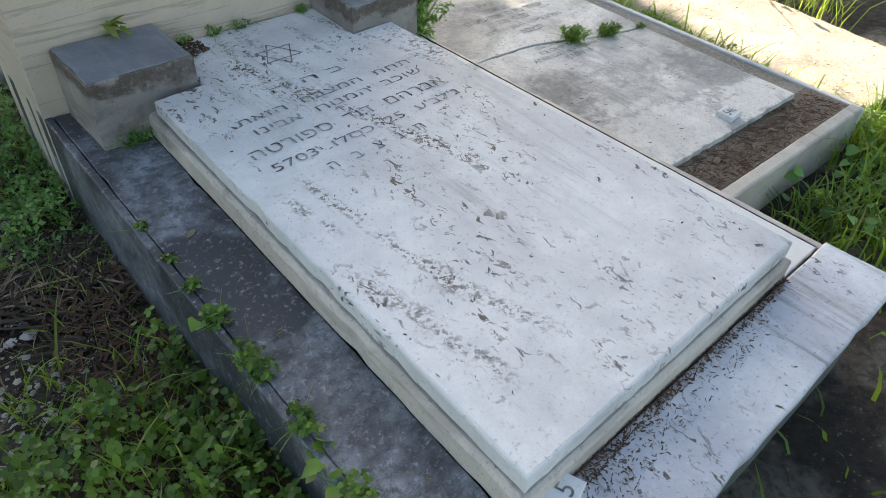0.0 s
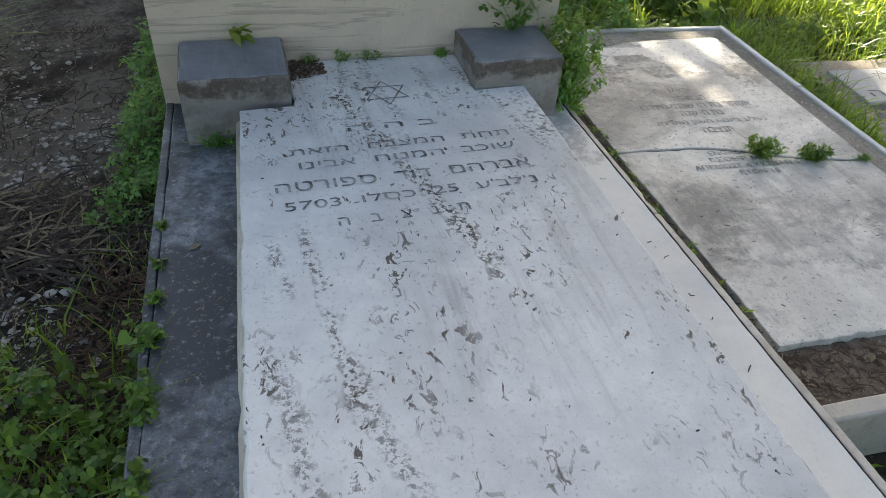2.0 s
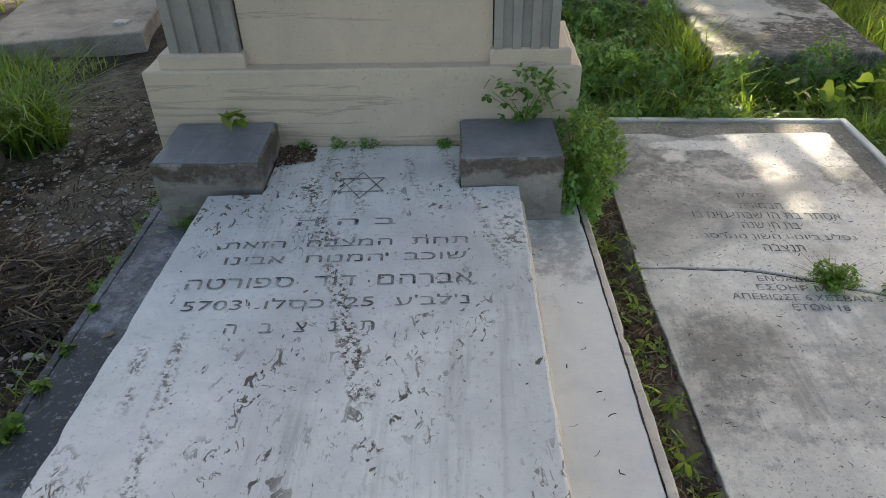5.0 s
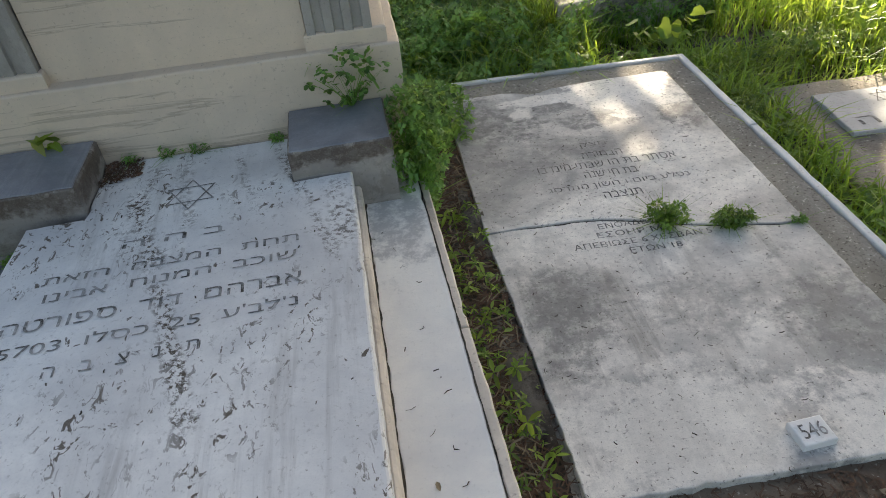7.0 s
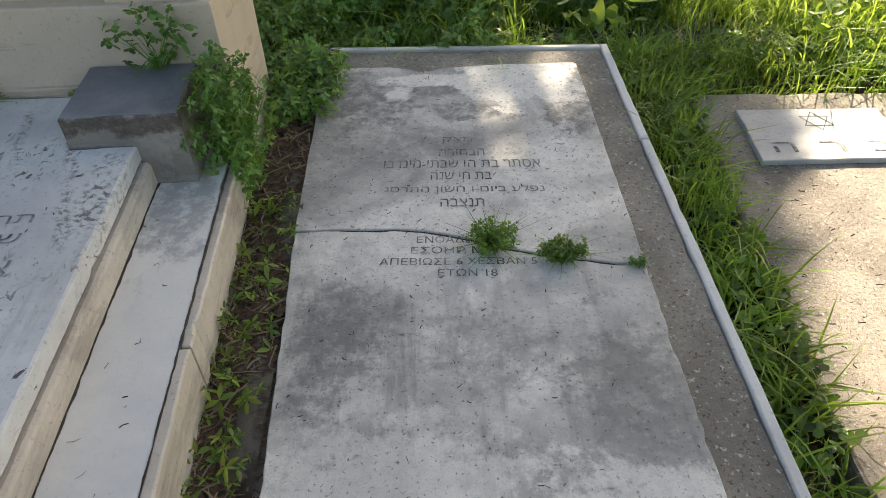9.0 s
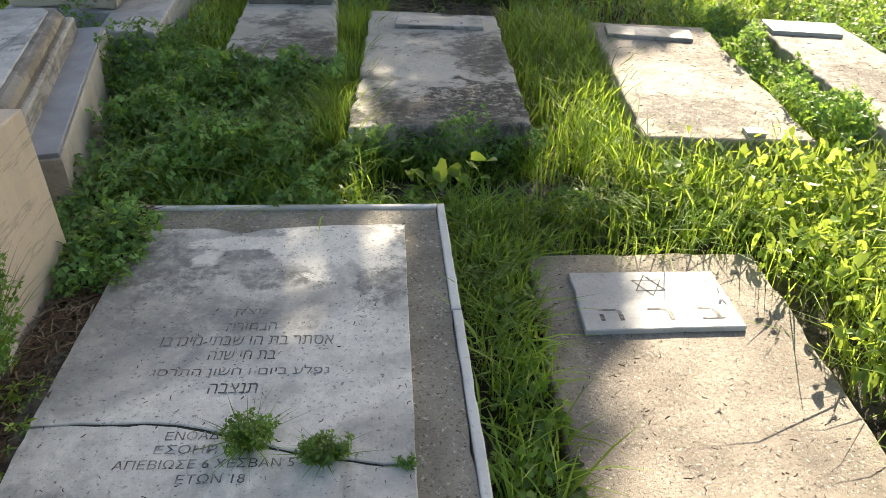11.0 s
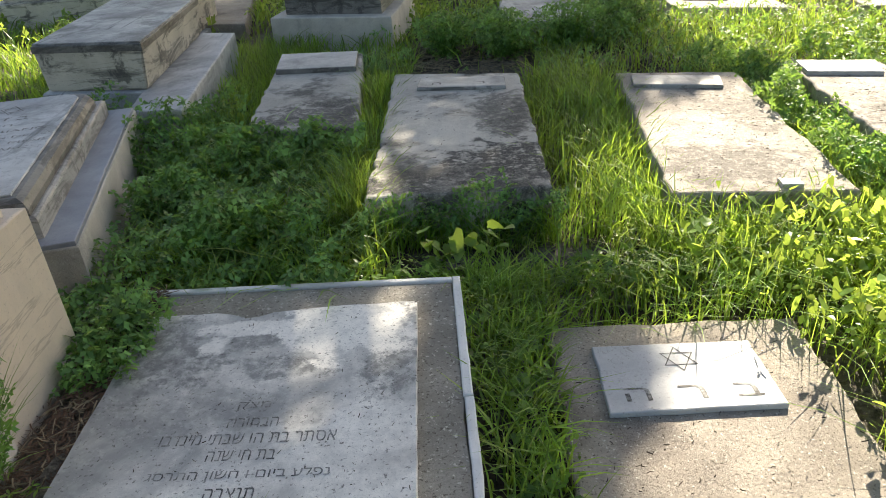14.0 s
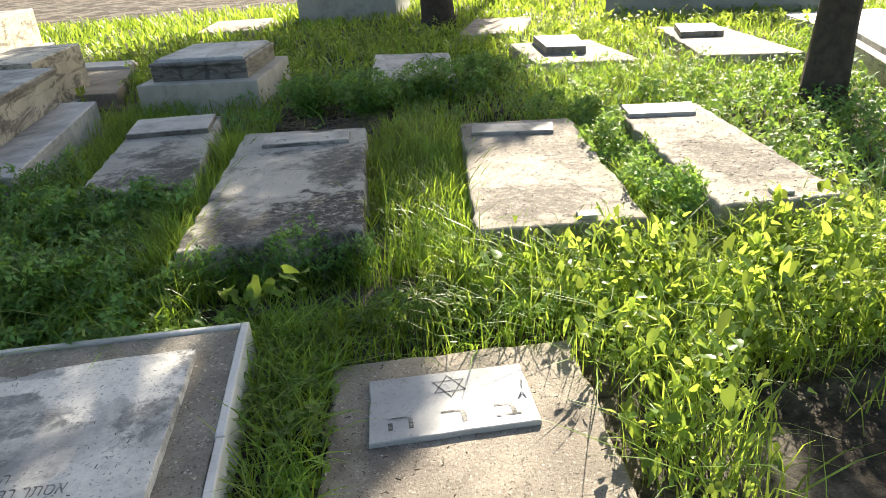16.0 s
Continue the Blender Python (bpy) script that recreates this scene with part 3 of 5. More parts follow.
    slab("cornice", rect(0.391, 2.15, 1.674, 2.561), 1.62, 1.70, CREAM_A, g, 0.012)
    # words
    rows = ((heb("ב ה ה"), (1.025, 1.7), 0.262, 0.030), (heb("תחת  המצבה  הזאת"), (1.036, 1.603), 0.625, 0.030), (heb("שוכב  המנוח  אבינו"), (1.045, 1.537), 0.60, 0.031),
            (heb("אברהם  דוד  ספורטה"), (1.019, 1.445), 0.68, 0.040), ("5703  " + heb("כסלו") + "  25  " + heb("נ'לב'ע"), (1.024, 1.367), 0.655, 0.038), (heb("ת   נ   צ   ב   ה"), (0.98, 1.282), 0.326, 0.032))
    for text, at, w, h in rows:
        writing(text, at, w, h, 0.460, INK, g, 2.6)
    star((1.039, 1.895), 0.158, 0.460, INK, g, 2.6, 0.0045)
    tag = thing("number_tile", (1.0, 0.36, 0.345), "small white tile with painted black number marks", "number tile")
    slab("tile", turned(rect(-0.035, -0.03, 0.035, 0.03), (0.664, 0.31), 20), 0.345, 0.372, TILE, tag, 0.003)
    writing("5", (0.664, 0.31), 0.02, 0.035, 0.372, INK, tag, 20, "digit")


make_headstone_grave()


# ---- low grave with a cracked slab inside a kerb ----
def make_kerbed_grave():
    g = thing("kerbed_grave", (2.35, 1.9, 0), "grey lichen-stained cracked marble slab in a stone kerb", "grave")
    slab("kerb_fill", [(1.862, 0.77), (2.930, 0.77), (2.916, 2.890), (1.85, 2.925)], -0.05, 0.171, TERRAZZO, g, 0.004, 0.003)
    slab("earth_fill", [(1.83, 0.744), (2.930, 0.744), (2.930, 0.930), (1.83, 0.930)], -0.05, 0.1765, EARTH, g, 0.003, 0.002)
    slab("kerb", [(2.932, 0.693), (2.960, 0.693), (2.951, 2.262), (2.923, 2.262)], -0.05, 0.1785, KERB_B, g, 0.005)
    slab("kerb", [(2.920, 2.266), (2.950, 2.266), (2.948, 2.918), (2.918, 2.918)], -0.05, 0.181, KERB_B, g, 0.005)
    slab("kerb", [(1.752, 2.928), (2.917, 2.892), (2.917, 2.918), (1.752, 2.956)], -0.05, 0.181, KERB_B, g, 0.005)
    slab("kerb", [(1.78, 0.690), (2.931, 0.693), (2.931, 0.742), (1.78, 0.742)], -0.05, 0.188, KERB_OLD, g, 0.008)
    crack = [(1.860, 1.836), (1.976, 1.839), (2.06, 1.833), (2.133, 1.833), (2.21, 1.822), (2.272, 1.805), (2.34, 1.782), (2.393, 1.766), (2.45, 1.738), (2.509, 1.719), (2.58, 1.700), (2.639, 1.689), (2.71, 1.672), (2.786, 1.667)]
    gap = [0.002, 0.003, 0.003, 0.003, 0.004, 0.005, 0.004, 0.005, 0.004, 0.004, 0.004, 0.003, 0.003, 0.004]
    upper = [(x, y + d) for (x, y), d in zip(crack, gap)] + [(2.790, 2.735), *[(2.785 - 0.03 * i, 2.736 + 0.002 * math.sin(i)) for i in range(1, 12)], (2.30, 2.722), (2.25, 2.700), (2.21, 2.697), (2.15, 2.725), (2.10, 2.738), (1.860, 2.740)]
    lower = [(1.893, 0.915), (2.785, 0.912)] + [(x, y - d) for (x, y), d in reversed(list(zip(crack, gap)))]
    # dark strip set below the crack so the shade inside it shows
    slab("crack_shade", [(x, y - 0.014) for x, y in crack[:-1]] + [(x, y + 0.014) for x, y in reversed(crack[:-1])], 0.160, 0.1955, JOINT, g, 0.001, 0.0, 0.0)
    slab("upper_slab", upper, 0.163, 0.203, SLAB_B, g, 0.0025, 0.001, 0.0, 0.05)
    slab("lower_slab", lower, 0.163, 0.200, SLAB_B, g, 0.003, 0.0015, 0.12, 0.03)
    xs, ys = np.linspace(1.69, 1.872, 8), np.linspace(0.66, 2.96, 60)
    soil_pts = [(x, y, 0.165 + 0.014 * math.sin(9 * y + 5 * x) + RNG.normal(0, 0.005) + (0.022 if x > 1.81 else 0) - max(0, 0.9 - y) * 0.6) for y in ys for x in xs]
    mesh_object("soil_bank", soil_pts, [(r * 8 + c, r * 8 + c + 1, r * 8 + c + 9, r * 8 + c + 8) for r in range(59) for c in range(7)], SOIL, g, True)
    rows = ((heb("מצק"), (2.327, 2.248), 0.093, 0.036), (heb("הבחורה"), (2.337, 2.182), 0.141, 0.036), (heb("אסתר בת הו שבתי מינדבו"), (2.335, 2.122), 0.476, 0.040), (heb("בת חי שנה"), (2.329, 2.062), 0.181, 0.036),
            (heb("נפלע ביום ו חשון התרסג"), (2.334, 1.996), 0.468, 0.042), (heb("תנצבה"), (2.326, 1.936), 0.125, 0.036))
    for text, at, w, h in rows:
        writing(text, at, w, h, 0.203, INK_B, g, -2.0)
    for text, at, w, h in (("ΕΝΘΑΔΕ ΚΕΙΤΑΙ", (2.333, 1.783), 0.276, 0.026), ("ΕΣΘΗΡ Μ      Υ", (2.329, 1.742), 0.30, 0.026), ("ΑΠΕΒΙΩΣΕ 6 ΧΕΣΒΑΝ 5", (2.302, 1.700), 0.41, 0.026), ("ΕΤΩΝ 18", (2.325, 1.657), 0.153, 0.026)):
        writing(text, at, w, h, 0.200, INK_B, g, -2.0)
    tile = thing("number_tile", (2.395, 0.98, 0.2), "small white marble tile with the number 546 on the slab", "number tile")
    c = (2.395, 0.981)
    slab("tile", turned(rect(-0.038, -0.032, 0.038, 0.032), c, 4), 0.2005, 0.221, TILE, tile, 0.003, 0.0005)
    writing("546", c, 0.055, 0.036, 0.221, INK, tile, 4, "number")


make_kerbed_grave()


# ---- low slabs with small plaques ----
def scaled(corners, by, shift=(0, 0)):
    cx, cy = sum(p[0] for p in corners) / 4, sum(p[1] for p in corners) / 4
    return [(cx + (x - cx) * by + shift[0], cy + (y - cy) * by + shift[1]) for x, y in corners]


def make_plaque_grave(corners, top, mat, plaque, label, group="low slab graves", thick=0.035, plaque_mat=PLAQUE, tile=None, wear=0.006, edge_mat=None):
    cx, cy = sum(p[0] for p in corners) / 4, sum(p[1] for p in corners) / 4
    g = thing("slab_grave", (cx, cy, 0), label, "grave", group)
    slab("bed", corners, -0.08, top, mat, g, 0.012, wear, 0.1, 0.07)
    if plaque:
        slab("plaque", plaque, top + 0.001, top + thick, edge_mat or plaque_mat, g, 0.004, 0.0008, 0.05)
        # sides keep the darker edge_mat, the thin face on top is paler
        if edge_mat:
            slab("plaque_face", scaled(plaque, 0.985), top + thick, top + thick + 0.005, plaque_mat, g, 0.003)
    if tile:
        slab("number_tile", turned(rect(-0.045, -0.035, 0.045, 0.035), tile, -8), top + 0.001, top + 0.018, PLAQUE_OLD, g, 0.004)
    return g


C = make_plaque_grave(C_OUT, 0.058, SLAB_C, [(3.350, 2.258), (3.877, 2.250), (3.886, 2.560), (3.367, 2.577)], "low sandy concrete slab with white marble plaque", thick=0.020)
star((3.628, 2.485), 0.125, 0.078, INK_B, C, -1, 0.0035)
for letter, at in (("ה", (3.452, 2.330)), ("ר", (3.619, 2.327)), ("ב", (3.788, 2.324))):
    writing(letter, at, 0.078, 0.06, 0.078, INK_B, C, -1)
D = make_plaque_grave(D_OUT, 0.235, SLAB_D, [(2.80, 5.13), (3.37, 5.06), (3.385, 5.275), (2.823, 5.352)], "raised grey concrete slab with black lichen and plaque", plaque_mat=PLAQUE_OLD, thick=0.022, edge_mat=TOMB_EDGE)
for x in (2.93, 3.22):
    writing("ה" if x < 3 else "ב", (x, 5.18 - 0.12 * (x - 2.93)), 0.06, 0.05, 0.263, INK_B, D, -7)
make_plaque_grave(E_OUT, 0.20, SLAB_E, [(4.18, 5.03), (4.705, 4.895), (4.76, 5.10), (4.22, 5.24)], "pale concrete slab with marble plaque, in sunlight", plaque_mat=PLAQUE_OLD, thick=0.020, edge_mat=TOMB_EDGE, tile=(4.44, 3.47))
make_plaque_grave(H_OUT, 0.25, SLAB_E, [(5.22, 4.90), (5.64, 4.80), (5.74, 5.06), (5.27, 5.17)], "pale concrete slab with plaque and brown litter", plaque_mat=PLAQUE_OLD, thick=0.020, edge_mat=TOMB_EDGE, tile=(5.33, 3.36))
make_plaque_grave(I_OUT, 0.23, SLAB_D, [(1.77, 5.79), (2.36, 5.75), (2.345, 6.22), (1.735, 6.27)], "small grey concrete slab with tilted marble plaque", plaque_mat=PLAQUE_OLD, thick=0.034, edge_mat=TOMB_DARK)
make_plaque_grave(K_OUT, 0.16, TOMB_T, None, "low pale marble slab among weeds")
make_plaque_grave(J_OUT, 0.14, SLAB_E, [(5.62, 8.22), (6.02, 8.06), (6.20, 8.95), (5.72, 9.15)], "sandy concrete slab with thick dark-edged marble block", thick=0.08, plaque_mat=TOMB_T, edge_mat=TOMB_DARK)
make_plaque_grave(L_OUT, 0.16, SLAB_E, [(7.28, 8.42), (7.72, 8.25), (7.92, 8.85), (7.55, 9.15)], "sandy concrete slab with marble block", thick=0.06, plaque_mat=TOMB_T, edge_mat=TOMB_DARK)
make_plaque_grave(M_OUT, 0.16, SLAB_C, [(-0.06, 10.15), (0.70, 9.95), (0.64, 10.42), (-0.09, 10.62)], "concrete slab with marble plaque, in shade", tile=(0.48, 8.5))
make_plaque_grave(O_OUT, 0.12, SLAB_E, None, "pale concrete slab in dappled sun")
make_plaque_grave(S_OUT, 0.14, TOMB_T, None, "white marble slab in the grass")
make_plaque_grave(U_OUT, 0.10, SLAB_E, None, "pale concrete slab at the path", tile=(-0.92, 4.62))
make_plaque_grave(V_OUT, 0.10, SLAB_C, None, "worn sandy stone slab end", wear=0.015)
make_plaque_grave(X_OUT, 0.12, SLAB_E, None, "sunlit sandy concrete slab")


# ---- raised tombs ----
def make_lettered_tomb():
    g = thing("ledger_tomb", (*T_OUT[0], 0), "grey marble ledger tomb with engraved French words", "tomb")
    slab("base", T_OUT, -0.08, 0.315, BASE_PALE, g, 0.006)
    o = (1.503, 3.09)
    slab("ledge", turned(rect(-1.04, 0.01, -0.008, 1.79), o, 13), 0.315, 0.335, LEDGE_T, g, 0.004)
    slab("lower_tier", turned(rect(-0.95, 0.08, -0.13, 1.70), o, 13), 0.335, 0.425, TOMB_EDGE, g, 0.015)
    top = [(-0.92, 0.10), (-0.155, 0.10), (-0.155, 1.58), (-0.19, 1.65), (-0.25, 1.68), (-0.85, 1.68), (-0.92, 1.6)]
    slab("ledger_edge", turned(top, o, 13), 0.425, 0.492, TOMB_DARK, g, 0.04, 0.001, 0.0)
    slab("ledger", turned([(-0.54 + (x + 0.54) * 0.84, 0.89 + (y - 0.89) * 0.92) for x, y in top], o, 13), 0.484, 0.50, TOMB_T, g, 0.004, 0.001, 0.0)
    star(turned([(-0.52, 1.40)], o, 13)[0], 0.16, 0.50, INK, g, 13, 0.006)
    for text, x, y, w, h in ((heb("ב ד ר"), -0.52, 1.23, 0.24, 0.05), ("GIT", -0.49, 1.12, 0.12, 0.035), ("SORIANO", -0.43, 1.02, 0.32, 0.038), ("TION DE SES", -0.40, 0.92, 0.36, 0.035), ("DE 5 MOIS", -0.40, 0.83, 0.36, 0.035), ("ET MARC", -0.43, 0.74, 0.28, 0.035)):
        writing(text, turned([(x, y)], o, 13)[0], w, h, 0.50, INK, g, 13)


make_lettered_tomb()


def frustum(name, low, high, z0, z1, mat, parent):
    verts = [(*p, z0) for p in low] + [(*p, z1) for p in high]
    ob = mesh_object(name, verts, [(3, 2, 1, 0), (4, 5, 6, 7), *[(i, (i + 1) % 4, 4 + (i + 1) % 4, 4 + i) for i in range(4)]], mat, parent)
    bm = bmesh.new()
    bm.from_mesh(ob.data)
    bmesh.ops.bevel(bm, geom=bm.edges[:], offset=0.012, segments=2, affect="EDGES")
    bm.to_mesh(ob.data)
    bm.free()
    return ob


def make_chest_tomb():
    g = thing("chest_tomb", (0.8, 5.9, 0), "raised beige stone chest tomb with black weathering on a step", "tomb")
    slab("step", [(0.27, 5.40), (0.98, 5.29), (1.03, 4.88), (1.378, 4.83), (1.186, 7.08), (0.09, 7.34)], -0.08, 0.30, TOMB_T, g, 0.01, 0.002)
    low = [(0.30, 5.44), (1.01, 5.33), (0.895, 7.03), (0.15, 7.22)]
    high = [(0.27, 5.45), (1.035, 5.34), (0.915, 7.10), (0.115, 7.32)]
    frustum("chest", low, high, 0.30, 0.585, TOMB, g)
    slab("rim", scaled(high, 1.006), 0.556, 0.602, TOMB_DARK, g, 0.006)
    slab("lid", scaled(high, 0.985), 0.602, 0.616, TOMB_LID, g, 0.006)


make_chest_tomb()


def make_tier_tomb():
    g = thing("tiered_tomb", (2.2, 8.4, 0), "two-tiered pale stone tomb with weathered top", "tomb")
    slab("base", G_OUT, -0.08, 0.33, BASE_PALE, g, 0.01)
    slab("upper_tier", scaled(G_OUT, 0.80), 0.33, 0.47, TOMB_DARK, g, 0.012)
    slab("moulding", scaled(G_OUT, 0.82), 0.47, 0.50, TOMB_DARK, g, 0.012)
    slab("top", scaled(G_OUT, 0.75), 0.50, 0.53, TOMB_T, g, 0.015)


make_tier_tomb()


def make_block_tomb(name, corners, heights, mats, label):
    cx, cy = sum(p[0] for p in corners) / 4, sum(p[1] for p in corners) / 4
    g = thing(name, (cx, cy, 0), label, "tomb")
    z = -0.08
    for i, (h, m) in enumerate(zip(heights, mats)):
        slab("base" if not i else "upper_block", scaled(corners, 1 - 0.14 * i), z, h, m, g, 0.012)
        z = h
    return g


make_block_tomb("block_tomb", N_OUT, (0.34, 0.85), (TOMB, TOMB), "large pale stone block tomb on a base")
make_block_tomb("block_tomb", P_OUT, (0.75,), (CEMENT,), "grey cement chest tomb")
make_block_tomb("block_tomb", Q_OUT, (0.65, 0.72), (CEMENT, TOMB_T), "long grey cement tomb in shade")
make_block_tomb("block_tomb", R_OUT, (0.30, 0.36), (TOMB, TOMB_T), "low stone tomb with pale marble lid")
F2 = [(-0.15, 7.45), (0.62, 7.40), (0.60, 9.0), (-0.2, 9.1)]
make_block_tomb("block_tomb", F2, (0.12, 0.62), (CEMENT, TOMB), "brown-streaked stone chest tomb")
GRAVES.append(F2)


# ---- vegetation ----
def clear_of(x, y, grow=0.0, keep=()):
    ok = np.ones(len(x), bool)
    for poly in GRAVES:
        if poly not in keep:
            ok &= ~inside(poly, x, y, grow)
    return ok


def sow(region, per_m2, grow=0.0, patchy=0.0):
    """Random places in a polygon that lie on open ground; patchy thins them out in spots."""
    xs, ys = [p[0] for p in region], [p[1] for p in region]
    n = int((max(xs) - min(xs)) * (max(ys) - min(ys)) * per_m2)
    x, y = RNG.uniform(min(xs), max(xs), n), RNG.uniform(min(ys), max(ys), n)
    ok = inside(region, x, y) & clear_of(x, y, grow)
    edge = np.full(n, 9.0)
    for i in range(len(region)):
        (ax, ay), (bx, by) = region[i], region[(i + 1) % len(region)]
        edge = np.minimum(edge, ((bx - ax) * (y - ay) - (by - ay) * (x - ax)) / math.hypot(bx - ax, by - ay))
    soft = min(0.45, 0.18 * min(max(xs) - min(xs), max(ys) - min(ys)))
    ok &= edge + 0.5 * soft * np.sin(9 * x + 5 * y) * np.cos(8 * y - 3 * x) > soft * RNG.random(n) * 0.9
    for bare in BARE:
        ok &= ~inside(bare, x, y) | (RNG.random(n) < 0.03)
    if patchy:
        v = np.sin(2.3 * x + 1.1 * y) + np.sin(3.7 * y - 1.9 * x + 1.0) + np.sin(6.1 * x + 4.3 * y)
        ok &= RNG.random(n) > patchy * (0.5 - v / 4)
    return x[ok], y[ok]


def fast_mesh(name, verts, tris, mat, label, category, parent=None):
    me = bpy.data.meshes.new(name)
    me.vertices.add(len(verts))
    me.vertices.foreach_set("co", np.asarray(verts, np.float32).ravel())
    tris = np.asarray(tris, np.int32)
    me.loops.add(tris.size)
    me.loops.foreach_set("vertex_index", tris.ravel())
    me.polygons.add(len(tris))
    me.polygons.foreach_set("loop_start", np.arange(0, tris.size, 3, dtype=np.int32))
    me.update(calc_edges=True)
    me.materials.append(mat)
    ob = new(name, me)
    if parent is not None:
        return tagged(adopt(ob, parent), kind="stuff")
    return tagged(ob, label, category, kind="stuff")


def blades(x, y, z, height, width, lean=0.5):
    """Bent grass blades: four pairs of points each, narrowing to the tip."""
    n = len(x)
    a = RNG.uniform(0, 2 * math.pi, n)
    h = height * RNG.uniform(0.45, 1.15, n)
    out = h * lean * RNG.uniform(0.1, 1.5, n)
    w = width * RNG.uniform(0.6, 1.3, n)
    s = RNG.normal(0, 0.5, n)
    verts = np.zeros((n, 7, 3))
    for k, (f, g) in enumerate(((0.0, 1.0), (0.4, 0.95), (0.75, 0.65), (1.0, 0.0))):
        r = out * f ** 1.9
        cx, cy = x + np.cos(a) * r, y + np.sin(a) * r
        cz = z + h * (f - 0.32 * lean * f ** 3)
        px, py = -np.sin(a + s) * w * g / 2, np.cos(a + s) * w * g / 2
        if k < 3:
            verts[:, 2 * k] = np.column_stack([cx - px, cy - py, cz])
            verts[:, 2 * k + 1] = np.column_stack([cx + px, cy + py, cz])
        else:
            verts[:, 6] = np.column_stack([cx, cy, cz])
    t = np.array([(0, 1, 3), (0, 3, 2), (2, 3, 5), (2, 5, 4), (4, 5, 6)])
    return verts.reshape(-1, 3), (t[None] + 7 * np.arange(n)[:, None, None]).reshape(-1, 3)


CLOVER_SHAPE = [[(0, 0), (0.28, 0.40), (0.75, 0.42), (0.92, 0.0), (0.75, -0.42), (0.28, -0.40)]]
HERB_SHAPE = [[(0, 0), (0.42, 0.40), (0.58, 0.20), (1.0, 0.10), (0.60, -0.20), (0.62, -0.40), (0.30, -0.16)]]
BROAD_SHAPE = [[(0, 0), (-0.06, 0.34), (0.30, 0.50), (0.70, 0.33), (1.12, 0.0), (0.70, -0.33), (0.30, -0.50), (-0.06, -0.34)]]
LANCE_SHAPE = [[(0, 0), (0.35, 0.16), (0.7, 0.13), (1.0, 0.0), (0.7, -0.13), (0.35, -0.16)]]


def leaves(x, y, z, size, shape, fans, tilt=0.5):
    """Leaves of one or several leaflets round a stalk, each turned and tilted at random."""
    pts = np.array(shape[0])
    m = len(pts)
    n = len(x)
    a0 = RNG.uniform(0, 2 * math.pi, n)
    s = size * RNG.uniform(0.55, 1.3, n)
    nx, ny = RNG.normal(0, tilt, n), RNG.normal(0, tilt, n)
    allv, allt, base = [], [], 0
    for k in range(fans):
        a = a0 + 2 * math.pi * k / fans + RNG.normal(0, 0.15, n)
        u = pts[None, :, 0] * np.cos(a)[:, None] - pts[None, :, 1] * np.sin(a)[:, None]
        v = pts[None, :, 0] * np.sin(a)[:, None] + pts[None, :, 1] * np.cos(a)[:, None]
        droop = -0.25 * (pts[None, :, 0] ** 2) + 0.18 * np.abs(pts[None, :, 1])
        vx, vy = x[:, None] + u * s[:, None], y[:, None] + v * s[:, None]
        vz = z[:, None] + s[:, None] * (droop + u * nx[:, None] + v * ny[:, None])
        allv.append(np.stack([vx, vy, vz], -1).reshape(-1, 3))
        t = np.array([(0, i, i + 1) for i in range(1, m - 1)])
        allt.append((t[None] + base + m * np.arange(n)[:, None, None]).reshape(-1, 3))
        base += m * n
    return np.concatenate(allv), np.concatenate(allt)


def join(*parts):
    verts, tris, base = [], [], 0
    for v, t in parts:
        verts.append(v)
        tris.append(t + base)
        base += len(v)
    return np.concatenate(verts), np.concatenate(tris)


def canopy(x, y, top, low=0.25):
    """Leaf heights under an uneven canopy."""
    bumps = 0.75 + 0.25 * np.sin(7 * x + 2) * np.cos(6 * y) + 0.15 * np.sin(17 * x - 11 * y)
    return rise(x, y) + top * bumps * (low + (1 - low) * RNG.random(len(x)) ** 0.6)


def lawn(label, region, per_m2, height, width, lean=0.5, mat=None, grow=0.01, patchy=0.0, name="grass"):
    x, y = sow(region, per_m2, grow, patchy)
    return fast_mesh(name, *blades(x, y, rise(x, y) - 0.01, height, width, lean), mat or GRASS, label, "grass")


def weeds(label, region, per_m2, top, size, shape, fans, mat, tilt=0.5, grow=-0.02, patchy=0.0, name="weeds", low=0.25):
    x, y = sow(region, per_m2, grow, patchy)
    z = canopy(x, y, top, low)
    k = RNG.random(len(x)) < 0.3
    stalks = blades(x[k], y[k], rise(x[k], y[k]) - 0.01, 1.0, 0.003, 0.1)
    stalks[0].reshape(-1, 7, 3)[:, :, 2] = (rise(x[k], y[k])[:, None] + (z[k] - rise(x[k], y[k]))[:, None] * np.array([0, 0, 0.4, 0.4, 0.75, 0.75, 1.0])[None])
    return fast_mesh(name, *join(leaves(x, y, z, size, shape, fans, tilt), stalks), mat, label, "weeds")


# strips of grass between the graves
lawn("tall green grass beside the kerb", rect(2.94, 0.5, 3.34, 3.05), 3000, 0.22, 0.0065, 0.9)
lawn("lush grass at the foot of the kerb", rect(2.2, -0.45, 4.3, 0.72), 1900, 0.24, 0.008, 0.85)
weeds("leafy weeds at the foot of the kerb", rect(2.3, -0.2, 4.2, 0.70), 420, 0.18, 0.034, BROAD_SHAPE, 1, HERB, 0.6)
lawn("rough grass on the near side", rect(-5.0, -5.0, 8.0, 0.9), 110, 0.16, 0.012, 0.9, patchy=0.8)
lawn("rough grass beyond the path", rect(-6.0, -1.0, -1.2, 9.0), 160, 0.18, 0.012, 0.9, patchy=0.8)
lawn("rough grass in the sun", rect(5.0, -1.0, 11.0, 7.5), 200, 0.22, 0.012, 0.9, patchy=0.6)
